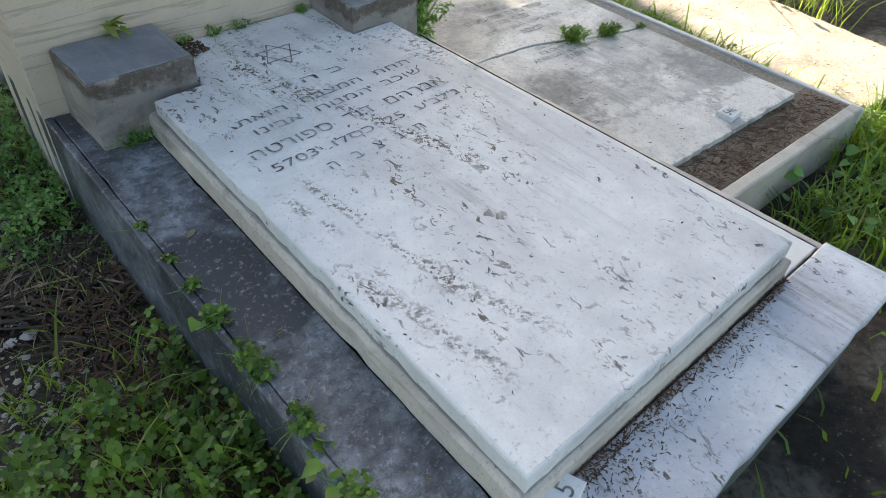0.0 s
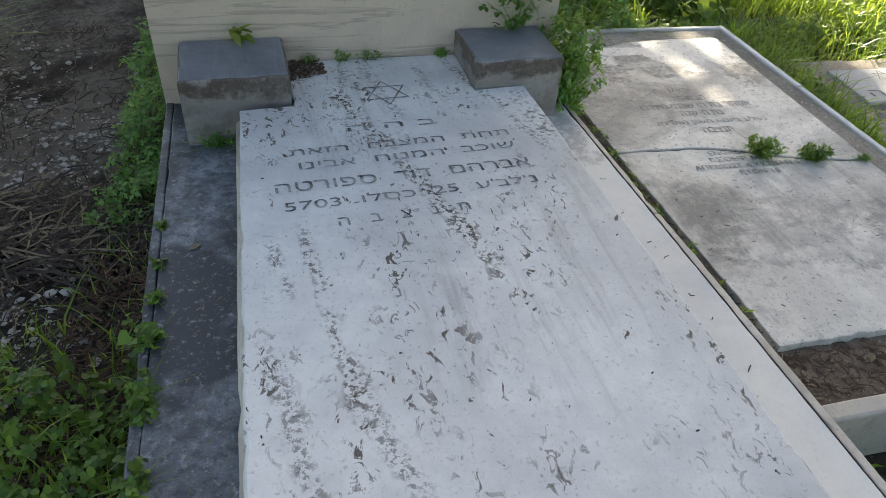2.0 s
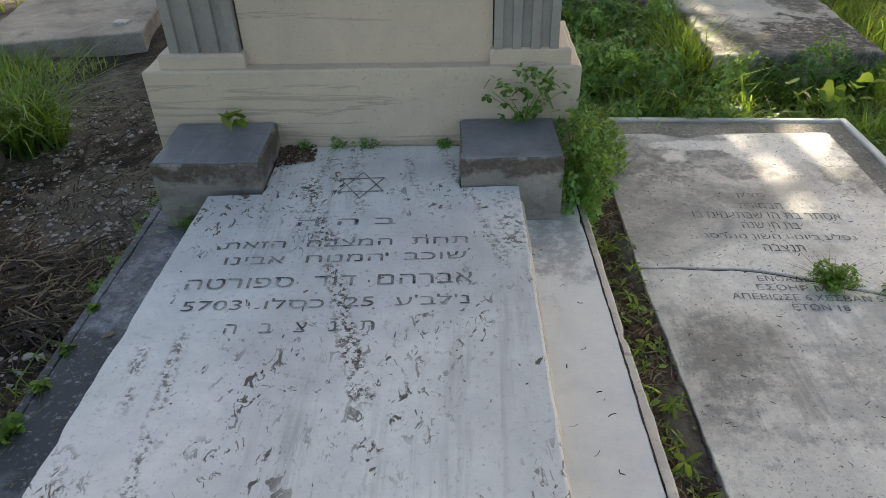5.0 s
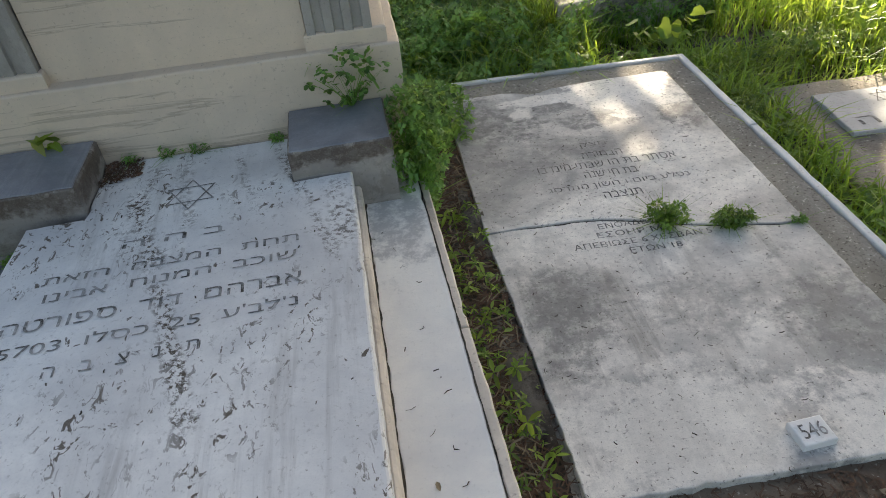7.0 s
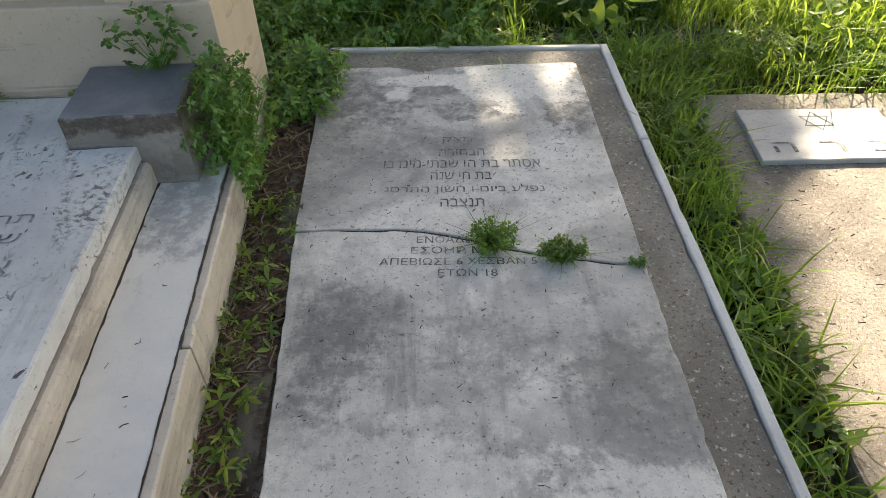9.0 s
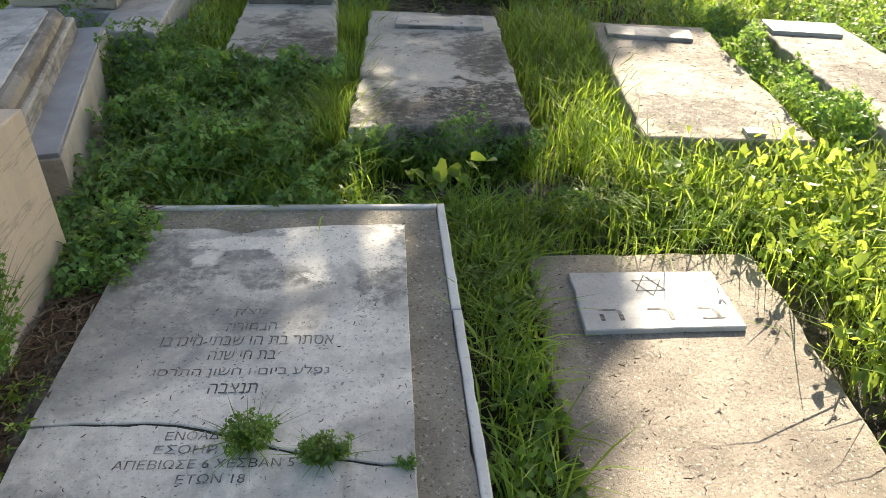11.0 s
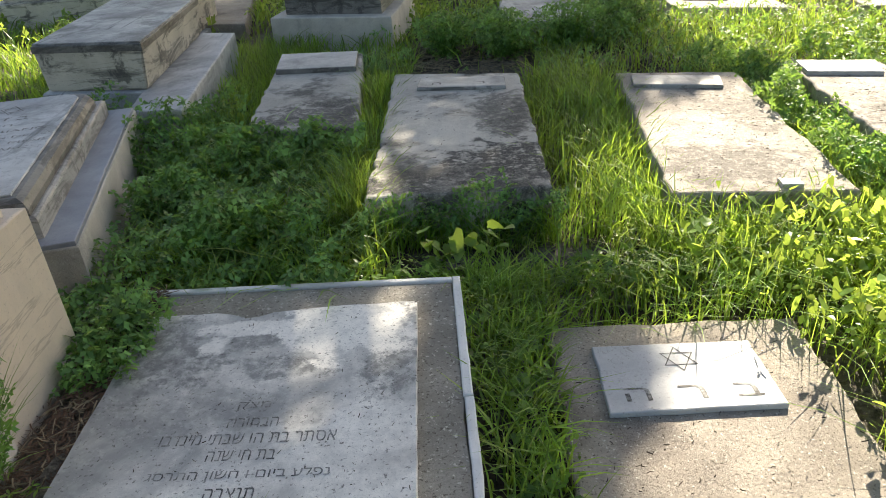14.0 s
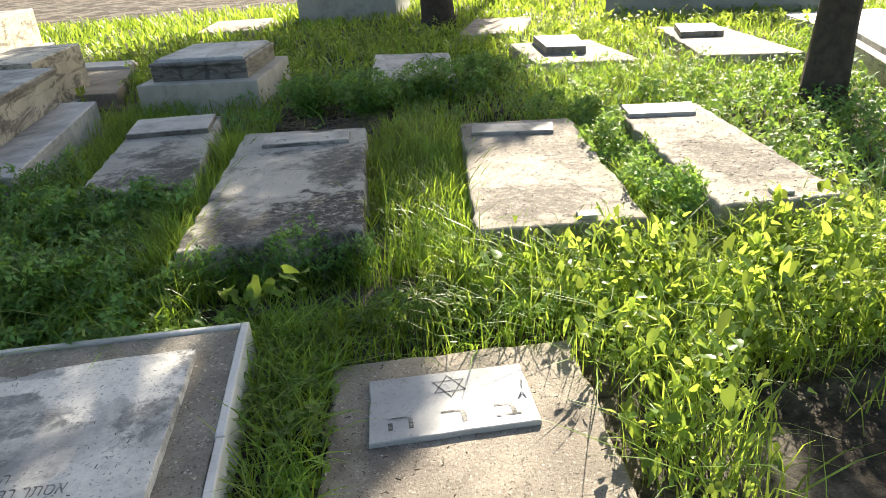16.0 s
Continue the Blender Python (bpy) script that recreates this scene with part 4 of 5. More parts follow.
lawn("grass at the head of the sandy slab", rect(2.95, 2.55, 4.45, 3.20), 2100, 0.24, 0.0065, 0.95, patchy=0.3)
lawn("long grass along the raised slab", [(2.36, 3.45), (2.59, 3.45), (2.68, 5.7), (2.46, 5.7)], 4200, 0.36, 0.008, 0.55, grow=-0.015)
lawn("grass among the herbs", rect(1.45, 2.9, 2.75, 4.7), 1500, 0.33, 0.008, 0.9, patchy=0.4)
lawn("grass behind the kerbed grave", rect(1.75, 2.93, 4.3, 3.17), 2600, 0.19, 0.0065, 0.9, patchy=0.5)
lawn("grass hanging before the raised slab", rect(2.50, 3.36, 3.46, 3.57), 3200, 0.27, 0.0065, 0.85)
lawn("grass tips before the sunlit slabs", rect(3.75, 3.15, 5.6, 3.46), 2600, 0.30, 0.0075, 0.6, grow=-0.02)
# blades take the brighter BROAD instead of GRASS to look sunlit
lawn("grass before the sunlit slab", rect(3.60, 2.85, 6.1, 3.62), 2300, 0.24, 0.0065, 0.9, BROAD, patchy=0.3)
lawn("long grass beside the concrete slab", rect(2.36, 3.5, 2.72, 5.8), 2600, 0.32, 0.008, 0.6, grow=-0.01)
lawn("long sunlit grass between two slabs", rect(3.36, 3.3, 4.16, 5.9), 1900, 0.32, 0.008, 0.75, grow=-0.01, patchy=0.3)
lawn("grass hiding the side of the sunlit slab", [(3.74, 3.3), (3.97, 3.3), (4.14, 5.5), (3.9, 5.5)], 2600, 0.26, 0.008, 0.6, grow=-0.012)
lawn("grass beside the chest tomb", rect(1.30, 4.3, 1.98, 7.8), 1500, 0.30, 0.0085, 0.7, patchy=0.3)
lawn("grass between slabs", rect(4.70, 3.2, 5.35, 5.8), 1100, 0.30, 0.007, 0.8, grow=-0.01)
# BROAD again in place of GRASS, its yellower tone paints the sun in
lawn("long grass in the sunny weeds", rect(3.98, 1.2, 6.9, 3.45), 1500, 0.36, 0.0065, 0.85, BROAD, patchy=0.5)
lawn("grass along the far row", rect(-2.5, 5.7, 10.5, 8.0), 700, 0.26, 0.011, 0.75, patchy=0.6)
lawn("far sunlit grass", rect(-4.0, 8.0, 12.0, 12.0), 330, 0.28, 0.015, 0.75, patchy=0.5)
lawn("distant grass", rect(-6.0, 12.0, 14.0, 19.0), 90, 0.28, 0.032, 0.6)
lawn("grass at the edge of the path", rect(-3.2, 3.1, -0.75, 4.25), 1700, 0.18, 0.006, 0.7, patchy=0.7)
lawn("sparse grass beside the grave", rect(-0.9, -0.4, 0.55, 1.5), 1300, 0.18, 0.006, 0.85, patchy=0.5)
lawn("thin grass along the path", rect(0.1, 1.2, 0.38, 2.9), 500, 0.12, 0.005, 0.8, patchy=0.9)
lawn("dry grass", rect(2.0, 3.0, 7.0, 8.5), 70, 0.27, 0.004, 1.0, GRASS_DRY)

# leafy weeds
weeds("dark green feathery herbs", rect(1.30, 2.65, 2.60, 4.70), 2900, 0.27, 0.027, HERB_SHAPE, 3, HERB, 0.6, patchy=0.8)
weeds("herbs between the two tombs", rect(0.45, 4.30, 1.75, 5.28), 3000, 0.36, 0.026, HERB_SHAPE, 3, HERB, 0.6, grow=-0.03)
weeds("herbs before the small slab", rect(1.75, 4.15, 2.55, 4.56), 3600, 0.36, 0.034, HERB_SHAPE, 3, HERB, 0.6)
weeds("weeds along the sunlit slab", [(4.80, 3.30), (5.08, 3.30), (5.32, 5.5), (5.0, 5.5)], 4000, 0.34, 0.022, HERB_SHAPE, 3, HERB, 0.7, grow=-0.06)
weeds("clover in the grass", rect(1.8, 2.95, 4.1, 3.18), 1300, 0.14, 0.022, CLOVER_SHAPE, 3, CLOVER, 0.5)
weeds("low leaves hanging before the raised slab", rect(2.50, 3.40, 3.46, 3.58), 6500, 0.33, 0.020, HERB_SHAPE, 3, HERB, 0.6, grow=-0.05, low=0.1)
weeds("clover beside the kerb", rect(2.95, 0.6, 3.30, 3.0), 900, 0.12, 0.022, CLOVER_SHAPE, 3, CLOVER, 0.5)
weeds("lush broad-leaved weeds in sunlight", rect(3.98, 1.9, 6.9, 3.42), 820, 0.36, 0.033, BROAD_SHAPE, 1, BROAD, 0.9, grow=-0.02, patchy=0.6)
weeds("pointed leaves among the sunny weeds", rect(3.98, 1.8, 6.9, 3.42), 420, 0.34, 0.030, LANCE_SHAPE, 3, BROAD, 0.9, grow=-0.02, patchy=0.4)
weeds("small clover under the weeds", rect(3.98, 1.6, 6.9, 3.4), 1000, 0.30, 0.016, CLOVER_SHAPE, 3, BROAD, 0.9, patchy=0.4)
weeds("nettle-like weeds between slabs", rect(4.72, 3.3, 5.30, 6.0), 1700, 0.30, 0.024, HERB_SHAPE, 3, HERB, 0.7, grow=-0.04)
weeds("bushy weeds at the tree", rect(5.6, 3.3, 7.6, 6.4), 620, 0.30, 0.034, HERB_SHAPE, 3, HERB, 0.6)
weeds("weeds along the far row", rect(2.3, 5.6, 9.0, 8.4), 420, 0.24, 0.030, HERB_SHAPE, 3, HERB, 0.6, patchy=0.7)
weeds("herbs before the far slab", rect(3.2, 6.7, 4.9, 7.9), 1100, 0.36, 0.032, HERB_SHAPE, 3, HERB, 0.5)
weeds("far leafy weeds", rect(-3.5, 8.0, 12.0, 13.0), 85, 0.28, 0.055, HERB_SHAPE, 3, BROAD, 0.6, patchy=0.8)
weeds("clover weeds beside the grave", rect(-0.95, -0.45, 0.52, 1.42), 4300, 0.17, 0.017, CLOVER_SHAPE, 3, CLOVER, 0.6, patchy=0.75)
weeds("weeds near the path", rect(-1.7, 1.9, -0.55, 2.6), 1800, 0.18, 0.028, HERB_SHAPE, 3, HERB, 0.5)
weeds("weeds at the headstone", rect(0.05, 1.9, 0.42, 3.2), 1500, 0.12, 0.022, HERB_SHAPE, 3, HERB, 0.5, patchy=0.6)


def on_bank(name, label, count, size, mat):
    """Lance-leaved seedlings on the soil between the two graves."""
    y = RNG.uniform(0.75, 2.0, count)
    x = RNG.uniform(1.715, 1.86, count)
    return fast_mesh(name, *leaves(x, y, 0.185 + RNG.random(count) * 0.04, size, LANCE_SHAPE, 4, 0.5), mat, label, "weeds")


on_bank("seedlings", "lance-leaved seedlings in the gap between graves", 85, 0.030, BROAD)
on_bank("seedlings", "small round-leaved seedlings in the gap", 110, 0.018, CLOVER)


def bush(name, label, at, spread, height, count, size, shape, fans, mat):
    """A loose plant: leaves on stems that rise from one root."""
    r = np.sqrt(RNG.random(count))
    a = RNG.uniform(0, 2 * math.pi, count)
    r *= 0.6 + 0.4 * np.abs(np.sin(2.5 * a + at[1] * 7)) + 0.2 * np.sin(5 * a)
    f = RNG.random(count) ** 0.7
    x, y = at[0] + spread[0] * r * np.cos(a) * (0.35 + 0.65 * f), at[1] + spread[1] * r * np.sin(a) * (0.35 + 0.65 * f)
    z = at[2] + height * f * (1.05 - 0.35 * r)
    k = RNG.random(count) < 0.35
    m = int(k.sum())
    stems = blades(np.full(m, at[0]), np.full(m, at[1]), np.full(m, at[2]), 1.0, 0.003, 0.1)
    sv = stems[0].reshape(-1, 7, 3)
    for j, g in enumerate((0, 0, 0.4, 0.4, 0.75, 0.75, 1.0)):
        sv[:, j, 0] += (x[k] - at[0]) * g - (sv[:, 6, 0] - at[0]) * 0
        sv[:, j, 1] += (y[k] - at[1]) * g
        sv[:, j, 2] = at[2] + (z[k] - at[2]) * g ** 0.8
    return fast_mesh(name, *join(leaves(x, y, z, size, shape, fans, 0.6), stems), mat, label, "plant")


for px, py, r, h in ((3.55, 6.75, 0.42, 0.42), (4.15, 7.0, 0.40, 0.45), (3.05, 6.95, 0.35, 0.40), (4.75, 7.55, 0.40, 0.35), (1.95, 3.45, 0.30, 0.34), (1.62, 3.80, 0.26, 0.33)):
    bush("leafy_plant", "rounded mound of dark feathery leaves in the grass", (px, py, 0.0), (r, r * 0.9, 0), h, 850, 0.028, HERB_SHAPE, 3, HERB)
for px, py in ((2.88, 3.16), (3.07, 3.14), (3.9, 3.1), (4.6, 2.95), (5.1, 2.9)):
    bush("broad_leaf_plant", "young plant with broad pale green leaves", (px, py, 0.05), (0.12, 0.08, 0), 0.24, 16, 0.05, BROAD_SHAPE, 1, BROAD)
bush("leafy_plant", "bushy green plant behind the pedestal", (1.80, 2.62, 0.0), (0.20, 0.34, 0), 0.32, 1300, 0.024, HERB_SHAPE, 3, HERB)
bush("leafy_plant", "parsley-like plant hanging beside the marble block", (1.70, 2.03, 0.20), (0.13, 0.19, 0), 0.46, 900, 0.017, HERB_SHAPE, 3, HERB)
bush("clover_plant", "small clover plant growing behind the block", (1.52, 2.12, 0.545), (0.19, 0.06, 0), 0.19, 75, 0.016, CLOVER_SHAPE, 3, HERB)
bush("sprout", "small sprout with round leaves on the block", (0.63, 2.125, 0.54), (0.10, 0.03, 0), 0.07, 7, 0.045, BROAD_SHAPE, 1, BROAD)
for px, py, w in ((0.83, 2.125, 0.04), (1.03, 2.128, 0.06), (0.93, 2.128, 0.05), (1.27, 2.128, 0.03)):
    bush("small_weed", "tiny weed in the joint below the pedestal", (px, py, 0.459), (w, 0.02, 0), 0.035, 26, 0.010, HERB_SHAPE, 3, HERB)
bush("crack_plant", "small green plant growing from the crack", (2.395, 1.757, 0.2), (0.085, 0.075, 0), 0.06, 230, 0.0125, HERB_SHAPE, 3, CLOVER)
bush("crack_plant", "small green plant growing from the crack", (2.575, 1.703, 0.2), (0.085, 0.06, 0), 0.05, 200, 0.0125, HERB_SHAPE, 3, CLOVER)
bush("crack_plant", "tiny green plant growing from the crack", (2.765, 1.668, 0.2), (0.035, 0.025, 0), 0.02, 45, 0.009, HERB_SHAPE, 3, HERB)
for py, w in ((1.49, 0.025), (1.34, 0.03), (1.22, 0.04), (1.09, 0.05), (0.93, 0.075), (0.90, 0.05), (0.74, 0.06), (0.55, 0.06)):
    bush("joint_weed", "small weed in the ledge joint", (0.387, py, 0.325), (w * 0.6, w * 0.9, 0), w * 0.7, int(8 + w * 500), 0.011, CLOVER_SHAPE, 3, CLOVER)
for py, turn in ((0.66, 200), (0.58, 150), (1.11, 170)):
    bush("joint_weed", "weed with larger leaves hanging over the facing stone", (0.372, py, 0.315), (0.06, 0.05, 0), 0.04, 7, 0.032, BROAD_SHAPE, 1, CLOVER)
bush("joint_weed", "small weed at the foot of the block", (0.53, 1.855, 0.333), (0.07, 0.03, 0), 0.045, 60, 0.012, HERB_SHAPE, 3, HERB)


def tuft(label, at, radius, count, height, width, mat, lean=1.1):
    r, a = radius * np.sqrt(RNG.random(count)), RNG.uniform(0, 2 * math.pi, count)
    x, y = at[0] + r * np.cos(a), at[1] + r * np.sin(a)
    return fast_mesh("grass_tuft", *blades(x, y, np.full(count, at[2]), height, width, lean), mat, label, "grass tuft")


tuft("big arching tuft of dark grass", (-0.72, 3.05, 0.0), 0.16, 420, 0.48, 0.009, CLOVER)
tuft("arching tuft of dark grass", (-1.05, 2.85, 0.0), 0.14, 260, 0.42, 0.009, CLOVER)
weeds("leafy weeds beside the headstone", rect(0.12, 2.0, 0.37, 3.4), 3200, 0.20, 0.022, HERB_SHAPE, 3, HERB, 0.5, patchy=0.3)
tuft("dark tuft before the small slab", (2.12, 4.35, 0.0), 0.26, 420, 0.36, 0.008, HERB)
tuft("dark tuft behind the small slab", (2.35, 6.2, 0.0), 0.22, 260, 0.35, 0.009, HERB)
tuft("tuft beside the block tomb", (-0.2, 9.3, 0.0), 0.3, 260, 0.5, 0.015, HERB)


# ---- litter ----
def scatter_stones():
    """Pale stones lying on the path."""
    base = []
    for i in range(4):
        bm = bmesh.new()
        bmesh.ops.create_icosphere(bm, subdivisions=1, radius=1.0)
        for v in bm.verts:
            v.co *= RNG.uniform(0.7, 1.2)
            v.co.z *= 0.38
        me = bpy.data.meshes.new("stone")
        bm.to_mesh(me)
        bm.free()
        me.materials.append(STONE)
        base.append(me)
    x, y = sow([(-1.1, 0.6), (0.40, 0.6), (0.35, 3.3), (-0.9, 3.6)], 160, 0.02)
    for i in range(min(290, len(x))):
        ob = tagged(new("stone", base[i % 4]), "small pale stone on the dirt path", "stone", "stones on the path")
        s = RNG.uniform(0.006, 0.02) * (1.5 if RNG.random() < 0.12 else 1)
        ob.matrix_basis = pose(x[i], y[i], float(rise(x[i], y[i])) + s * 0.3, 0, 0, RNG.uniform(0, 360)) @ Matrix.Scale(s, 4)


scatter_stones()


def scatter_gravel():
    """Crushed pale grit, in patches along the path."""
    shape = np.array([(1, 0, 0), (0.3, 0.8, 0), (-0.8, 0.5, 0), (-0.7, -0.6, 0), (0.4, -0.8, 0), (0.1, 0.05, 0.7)])
    parts = []
    for x0, y0, r, count in ((-0.15, 2.35, 0.30, 420), (-0.45, 2.8, 0.35, 300), (-0.30, 1.55, 0.30, 520), (-0.05, 1.40, 0.20, 220), (-0.9, 1.6, 0.35, 260), (-0.6, 3.2, 0.35, 250), (0.1, 2.6, 0.18, 140)):
        x, y = RNG.normal(x0, r * 0.6, count), RNG.normal(y0, r * 0.6, count)
        ok = clear_of(x, y, 0.01)
        x, y = x[ok], y[ok]
        n = len(x)
        s, a = 0.0035 + 0.011 * RNG.random(n) ** 3, RNG.uniform(0, 2 * math.pi, n)
        p = shape[None] * s[:, None, None] * RNG.uniform(0.7, 1.3, (n, 6, 1))
        co, si = np.cos(a)[:, None], np.sin(a)[:, None]
        verts = np.stack([x[:, None] + p[:, :, 0] * co - p[:, :, 1] * si, y[:, None] + p[:, :, 0] * si + p[:, :, 1] * co, (rise(x, y) + 0.004 + RNG.random(n) * 0.006)[:, None] + p[:, :, 2]], -1)
        t = np.array([(i, (i + 1) % 5, 5) for i in range(5)])
        parts.append((verts.reshape(-1, 3), (t[None] + 6 * np.arange(n)[:, None, None]).reshape(-1, 3)))
    fast_mesh("gravel", *join(*parts), STONE, "pale crushed grit scattered over the dirt path", "gravel")


scatter_gravel()


def dry_leaf(at, size, turn):
    """A curled brown leaf."""
    pts = [(0, 0, 0.004), (0.35, 0.22, 0.012), (0.75, 0.2, 0.02), (1.0, 0, 0.012), (0.72, -0.22, 0.018), (0.33, -0.2, 0.01), (0.5, 0, 0.002)]
    c, s = math.cos(radians(turn)), math.sin(radians(turn))
    verts = [(at[0] + size * (x * c - y * s), at[1] + size * (x * s + y * c), at[2] + z * size * 8) for x, y, z in pts]
    ob = mesh_object("dry_leaf", verts, [(6, i, (i + 1) % 6) for i in range(6)], STRAW)
    return tagged(ob, "curled dry brown leaf lying on the stone", "leaf", "dry leaves")


for lx, ly, lz, ls, lt in ((0.455, 1.38, 0.335, 0.035, 30), (1.60, 0.92, 0.336, 0.022, 100), (2.1, 0.84, 0.178, 0.05, 20), (2.5, 0.82, 0.178, 0.045, 140), (2.72, 0.85, 0.178, 0.05, 70)):
    dry_leaf((lx, ly, lz), ls, lt)


def scatter_twigs(name, label, region, count, z, length, width, mat, curl=0.4, ground=True):
    """Short bent twigs and needles lying flat."""
    xs, ys = [p[0] for p in region], [p[1] for p in region]
    x, y = RNG.uniform(min(xs), max(xs), count), RNG.uniform(min(ys), max(ys), count)
    ok = inside(region, x, y)
    if ground:
        ok &= clear_of(x, y, -0.02)
    x, y = x[ok], y[ok]
    n = len(x)
    z0 = rise(x, y) + 0.006 + RNG.random(n) * 0.012 if ground else np.full(n, z)
    a, c, le, w = RNG.uniform(0, 2 * math.pi, n), RNG.normal(0, curl, n), length * RNG.uniform(0.4, 1.4, n), width * RNG.uniform(0.6, 1.4, n)
    verts = np.zeros((n, 6, 3))
    px, py = x.copy(), y.copy()
    for k in range(3):
        ang = a + c * k
        sx, sy = -np.sin(ang) * w / 2, np.cos(ang) * w / 2
        lift = z0 + (0.0 if not ground else RNG.random(n) * 0.02) + 0.0015 * k
        verts[:, 2 * k] = np.column_stack([px - sx, py - sy, lift])
        verts[:, 2 * k + 1] = np.column_stack([px + sx, py + sy, lift + w * 0.5])
        px, py = px + np.cos(ang) * le / 2, py + np.sin(ang) * le / 2
    t = np.array([(0, 1, 3), (0, 3, 2), (2, 3, 5), (2, 5, 4)])
    return fast_mesh(name, verts.reshape(-1, 3), (t[None] + 6 * np.arange(n)[:, None, None]).reshape(-1, 3), mat, label, "litter")


scatter_twigs("straw", "dry straw and twigs on the path", [(-1.6, -0.3), (0.42, -0.3), (0.40, 3.4), (-1.2, 3.9)], 2600, 0, 0.10, 0.0025, STRAW)
scatter_twigs("needles", "dark twigs and leaf litter on the path", [(-1.6, -0.3), (0.42, -0.3), (0.40, 3.4), (-1.2, 3.9)], 5200, 0, 0.06, 0.005, NEEDLE)
scatter_twigs("straw", "band of dry stalks across the path", [(-1.3, 1.75), (0.34, 1.80), (0.34, 2.15), (-1.3, 2.25)], 900, 0, 0.17, 0.004, STRAW)
scatter_twigs("needles", "dark stalks and roots across the path", [(-1.4, 1.70), (0.34, 1.72), (0.34, 2.18), (-1.4, 2.30)], 1300, 0, 0.16, 0.007, NEEDLE, 0.5)
scatter_twigs("needles", "dark litter along the facing stone", [(0.0, 0.5), (0.36, 0.5), (0.36, 1.8), (0.1, 1.8)], 1600, 0, 0.05, 0.005, LITTER, 0.5)
scatter_twigs("straw", "dry twigs between the graves", [(1.70, 0.75), (1.86, 0.75), (1.85, 2.95), (1.70, 2.95)], 500, 0.190, 0.05, 0.003, STRAW, 0.5, False)
scatter_twigs("needles", "brown needles between the graves", [(1.70, 0.75), (1.87, 0.75), (1.86, 2.95), (1.70, 2.95)], 3600, 0.187, 0.035, 0.003, LITTER, 0.5, False)
scatter_twigs("straw", "dry straw beside the far slab", [(2.6, 5.5), (3.6, 5.5), (3.7, 7.3), (2.6, 7.3)], 1500, 0, 0.14, 0.004, STRAW)
scatter_twigs("needles", "dark dry needles on the cracked slab", B_SLAB, 260, 0.2035, 0.011, 0.0018, NEEDLE, 0.8, False)
scatter_twigs("needles", "few dark seeds on the white ledger", A_SLAB, 70, 0.4605, 0.007, 0.0025, NEEDLE, 0.8, False)
scatter_twigs("needles", "brown litter on the kerb fill", [(1.87, 0.76), (2.9, 0.76), (2.9, 0.91), (1.87, 0.91)], 900, 0.178, 0.03, 0.003, LITTER, 0.8, False)
scatter_twigs("needles", "brown litter along the foot of the ledger", [(0.58, 0.290), (1.53, 0.330), (1.54, 0.352), (0.57, 0.325)], 2600, 0.3465, 0.008, 0.0022, LITTER, 0.8, False)
scatter_twigs("needles", "loose brown crumbs on the foot stone", [(0.60, 0.22), (1.30, 0.27), (1.50, 0.335), (0.57, 0.325)], 900, 0.3465, 0.007, 0.002, LITTER, 0.8, False)
scatter_twigs("needles", "reddish brown litter beside the block on the ledger", [(0.758, 2.00), (0.87, 2.04), (0.86, 2.14), (0.758, 2.14)], 800, 0.4615, 0.012, 0.003, LITTER, 0.8, False)
scatter_twigs("needles", "fine litter on the grey ledge", [(0.46, 0.45), (0.59, 0.45), (0.60, 1.80), (0.46, 1.80)], 160, 0.335, 0.010, 0.002, STRAW, 0.8, False)
scatter_twigs("needles", "fine needles on the white ledge", [(1.51, 0.45), (1.66, 0.45), (1.65, 1.85), (1.50, 1.85)], 26, 0.3362, 0.018, 0.0022, NEEDLE, 0.8, False)
scatter_twigs("needles", "dark needles on the sandy slab", C_OUT, 700, 0.0595, 0.014, 0.0024, NEEDLE, 0.8, False)
scatter_twigs("needles", "needles on the sunlit slab", E_OUT, 900, 0.2015, 0.016, 0.0028, NEEDLE, 0.8, False)
scatter_twigs("needles", "litter on the far slab", H_OUT, 700, 0.2515, 0.018, 0.0035, NEEDLE, 0.8, False)
scatter_twigs("needles", "litter on the raised slab", D_OUT, 260, 0.2365, 0.016, 0.003, NEEDLE, 0.8, False)


# ---- trees: two trunks in view; unseen crowns and a third tree added for shade ----
def tube(path, radii, sides=10):
    verts, faces = [], []
    for i, (p, r) in enumerate(zip(path, radii)):
        d = (path[min(i + 1, len(path) - 1)] - path[max(i - 1, 0)]).normalized()
        u = d.cross(Vector((0.3, 1, 0.1))).normalized()
        v = d.cross(u)
        for k in range(sides):
            a = 2 * math.pi * k / sides
            rr = r * (1 + 0.12 * math.sin(3 * a + i) + 0.06 * math.sin(7 * a + 2 * i))
            verts.append(p + (u * math.cos(a) + v * math.sin(a)) * rr)
    for i in range(len(path) - 1):
        for k in range(sides):
            j = (k + 1) % sides
            faces.append((i * sides + k, i * sides + j, (i + 1) * sides + j, (i + 1) * sides + k))
    return verts, faces


def down_sun(x, y, z):
    """Where the sun carries a point down to the ground."""
    return x - TO_SUN.x * z / TO_SUN.z, y - TO_SUN.y * z / TO_SUN.z


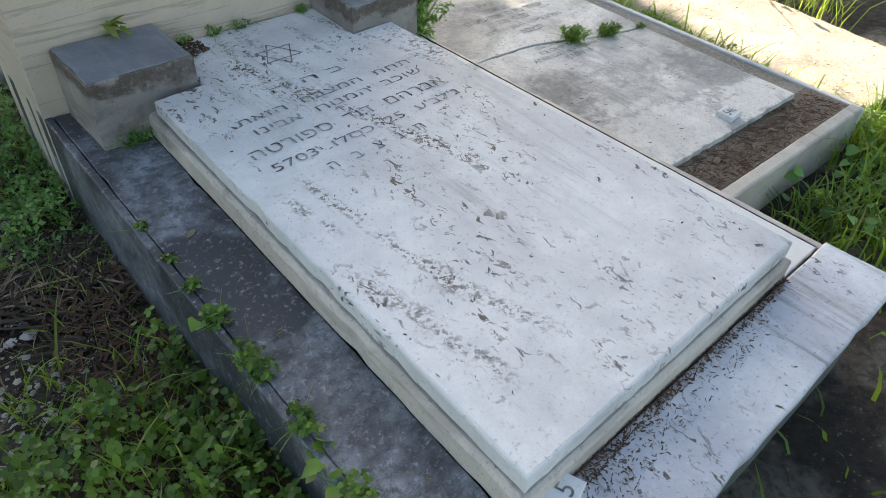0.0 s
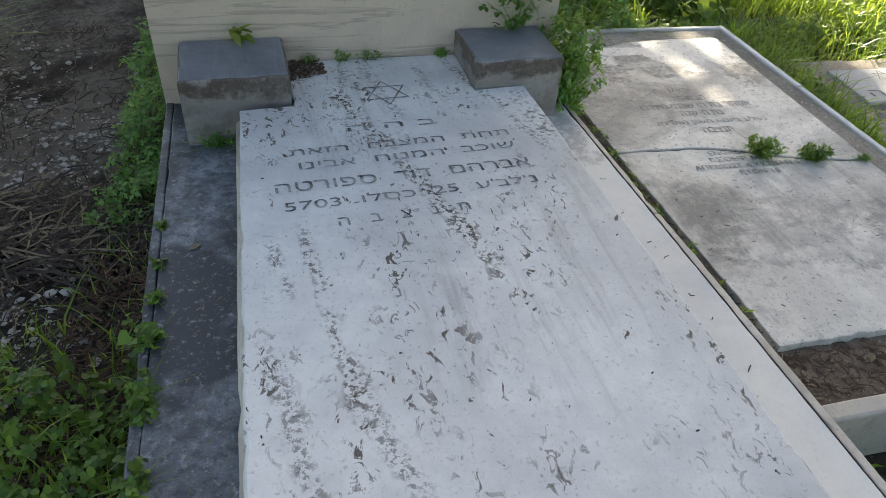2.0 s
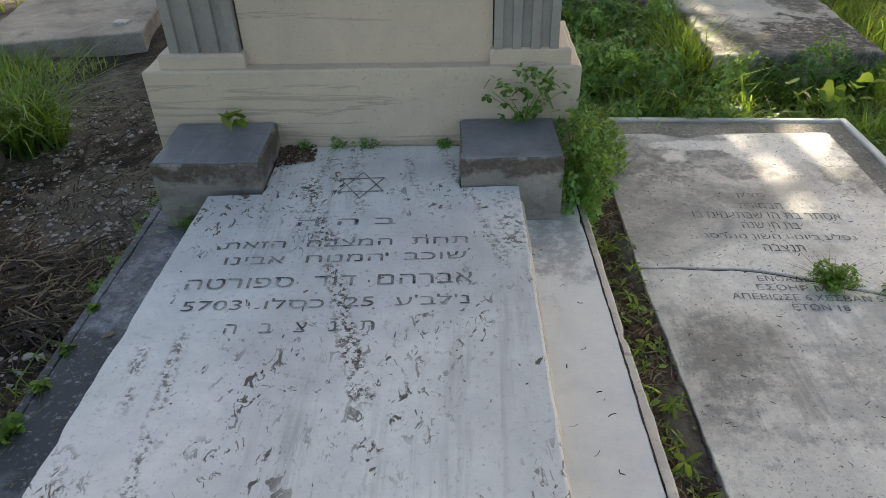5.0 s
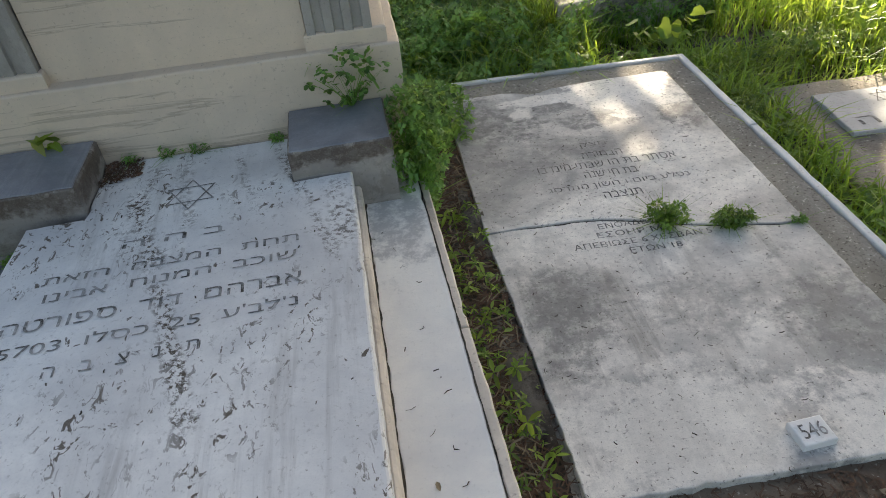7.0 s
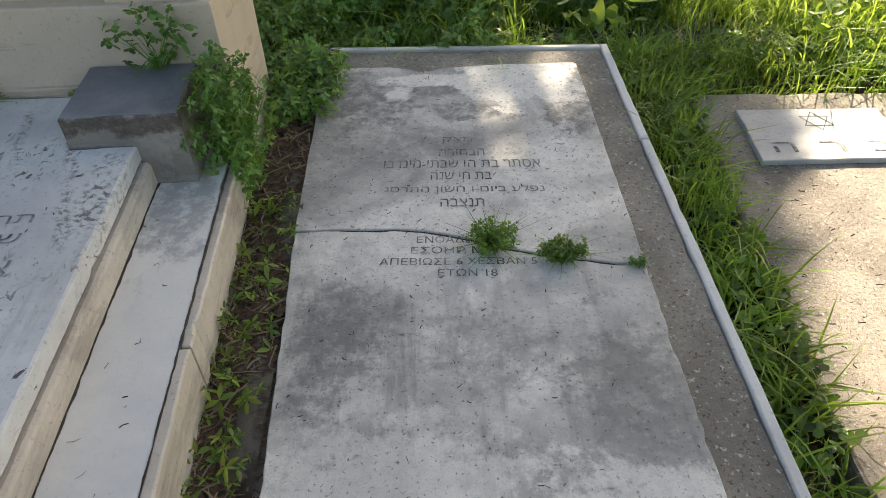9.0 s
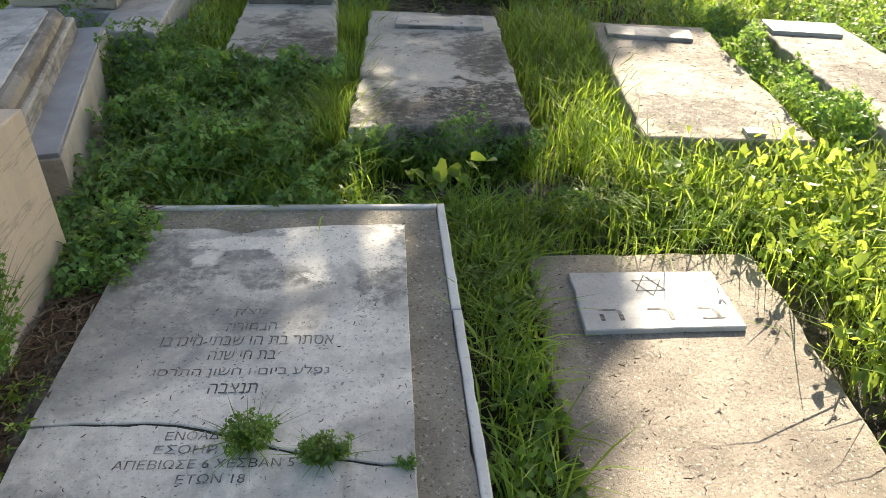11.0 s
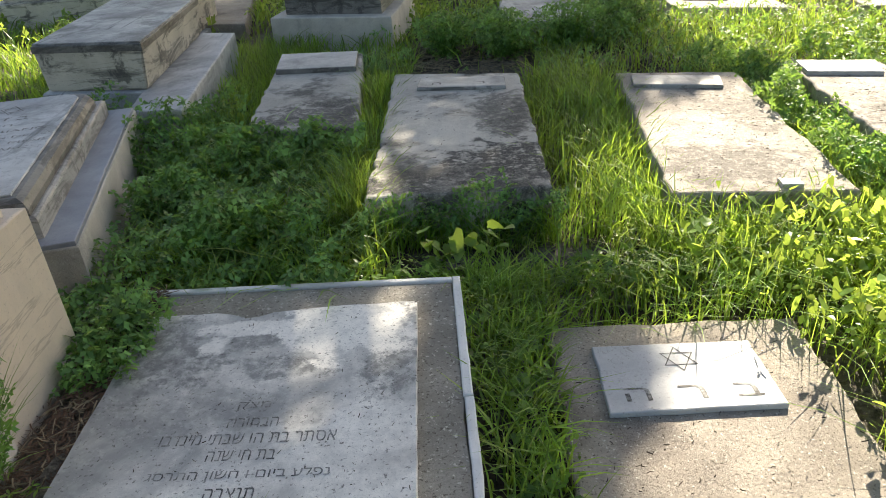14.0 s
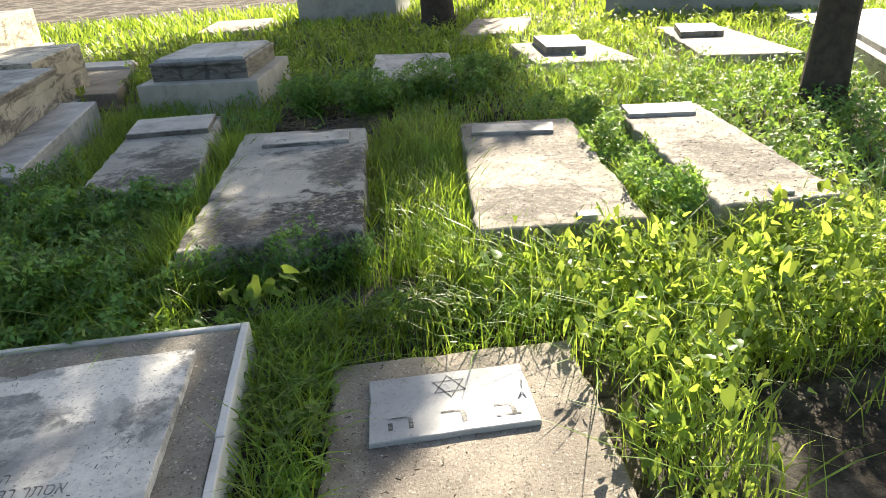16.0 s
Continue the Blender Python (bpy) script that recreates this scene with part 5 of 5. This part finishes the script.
def make_tree(at, lean, trunk_r, fork, crown_at, crown_r, crown_h, clumps, per_clump, label, gaps=()):
    """gaps: openings cut into the unseen crown, as (ground polygon that the sun reaches through it, share of leaves
    missing).
    """
    g = thing("tree", (*at, 0), label, "tree")
    base, top = Vector((*at, -0.1)), Vector((at[0] + lean[0], at[1] + lean[1], fork))
    steps = [base.lerp(top, f) for f in (0, 0.04, 0.1, 0.25, 0.5, 0.75, 1.0)]
    v, f = tube(steps, [trunk_r * k for k in (1.5, 1.2, 1.03, 0.95, 0.88, 0.8, 0.72)], 16)
    mesh_object("trunk", v, f, BARK, g, True)
    p = RNG.uniform(-1, 1, (clumps * 6, 3))
    r = np.linalg.norm(p, axis=1)
    p = np.array(crown_at) + p[(r < 1) & (r > 0.15)] * np.array([crown_r[0], crown_r[1], crown_h])
    gx, gy = down_sun(p[:, 0], p[:, 1], p[:, 2])
    ok = np.ones(len(p), bool)
    for poly, share in gaps:
        ok &= ~(inside(poly, gx, gy, 0.15) & (share > 0.9))
    places = [Vector(q) for q in p[ok][:clumps]]
    clumps = len(places)
    lv, lf = [], []
    for i in range(0, clumps, 5):
        end = places[i]
        mid = top.lerp(end, 0.5) + Vector((0, 0, 0.35))
        v, f = tube([top - Vector((0, 0, 0.2)), mid, end], [trunk_r * 0.34, trunk_r * 0.18, 0.02], 6)
        lf += [tuple(k + len(lv) for k in face) for face in f]
        lv += v
    mesh_object("limbs", lv, lf, BARK, g, True)
    xs, ys, zs = [], [], []
    for p in places:
        r = RNG.uniform(0.28, 0.62)
        q = RNG.normal(0, 1, (per_clump, 3)) * r * 0.55
        xs.append(p.x + q[:, 0])
        ys.append(p.y + q[:, 1])
        zs.append(p.z + q[:, 2] * 0.7)
    x, y, z = np.concatenate(xs), np.concatenate(ys), np.concatenate(zs)
    gx, gy = down_sun(x, y, z)
    ok = np.ones(len(x), bool)
    for poly, share in gaps:
        ok &= ~(inside(poly, gx + RNG.normal(0, 0.05, len(x)), gy + RNG.normal(0, 0.08, len(x))) & (RNG.random(len(x)) < share))
    x, y, z = x[ok], y[ok], z[ok]
    fast_mesh("foliage", *leaves(x, y, z, 0.20, LANCE_SHAPE, 2, 0.8), LEAF_TREE, "", "", g)
    return g


# openings cut into the added crowns so sun lands on these ground patches
LIT_GROUND_GAPS = (([(2.92, -4.0), (12.0, -4.0), (12.0, 2.6), (3.50, 2.4), (2.98, 1.2)], 1.0), ([(3.34, 2.3), (12.0, 2.3), (12.0, 5.6), (4.2, 4.7), (3.34, 3.7)], 1.0), ([(4.9, 5.5), (12.0, 5.5), (12.0, 17.0), (6.5, 17.0), (5.2, 9.0)], 1.0),
            ([(1.95, 1.85), (2.72, 1.80), (2.75, 3.05), (1.90, 3.05)], 0.74), ([(2.15, 2.10), (2.60, 2.0), (2.62, 2.92), (2.08, 2.92)], 0.93), ([(2.32, 0.80), (2.72, 0.80), (2.70, 1.50), (2.24, 1.40)], 0.68), ([(2.00, 1.45), (2.50, 1.45), (2.50, 1.9), (2.05, 1.9)], 0.6),
            ([(1.95, 2.98), (2.56, 2.98), (2.52, 5.2), (2.00, 5.2)], 1.0), ([(0.95, 4.4), (1.65, 4.4), (1.55, 6.6), (0.85, 6.6)], 0.97), ([(3.2, 2.75), (3.4, 2.6), (3.4, 4.2), (3.2, 4.0)], 0.75),
            ([(0.9, 3.05), (2.10, 3.05), (2.0, 7.0), (0.3, 7.0)], 0.82), ([(2.5, 3.3), (3.1, 3.2), (3.2, 5.4), (2.5, 5.4)], 0.5), ([(-4.0, 6.3), (-0.3, 6.3), (-0.9, 10.5), (-4.0, 10.5)], 1.0))
make_tree((5.05, 12.55), (-0.3, -0.2), 0.27, 3.0, (5.75, 12.2, 6.2), (4.2, 3.6), 2.75, 860, 36, "broad tree with dark trunk and added unseen crown shading the graves", LIT_GROUND_GAPS)
# trunk is in view, the offset crown is added to shade the bare soil
make_tree((7.0, 5.45), (0.35, 0.2), 0.15, 3.2, (8.6, 6.9, 4.05), (1.35, 1.35), 0.75, 110, 62, "leaning tree with dark bare trunk among weeds", (([(1.0, -4.0), (4.25, -4.0), (4.25, 2.2), (1.0, 2.2)], 1.0), ([(1.0, 1.95), (9.0, 1.95), (9.0, 4.0), (1.0, 4.0)], 1.0)))
# whole tree is out of view, added only for its shade
make_tree((8.3, 19.0), (-0.1, -0.1), 0.25, 2.8, (7.2, 18.5, 6.0), (4.1, 3.0), 2.7, 330, 34, "unseen tree added beyond the far tombs to shade them", LIT_GROUND_GAPS)
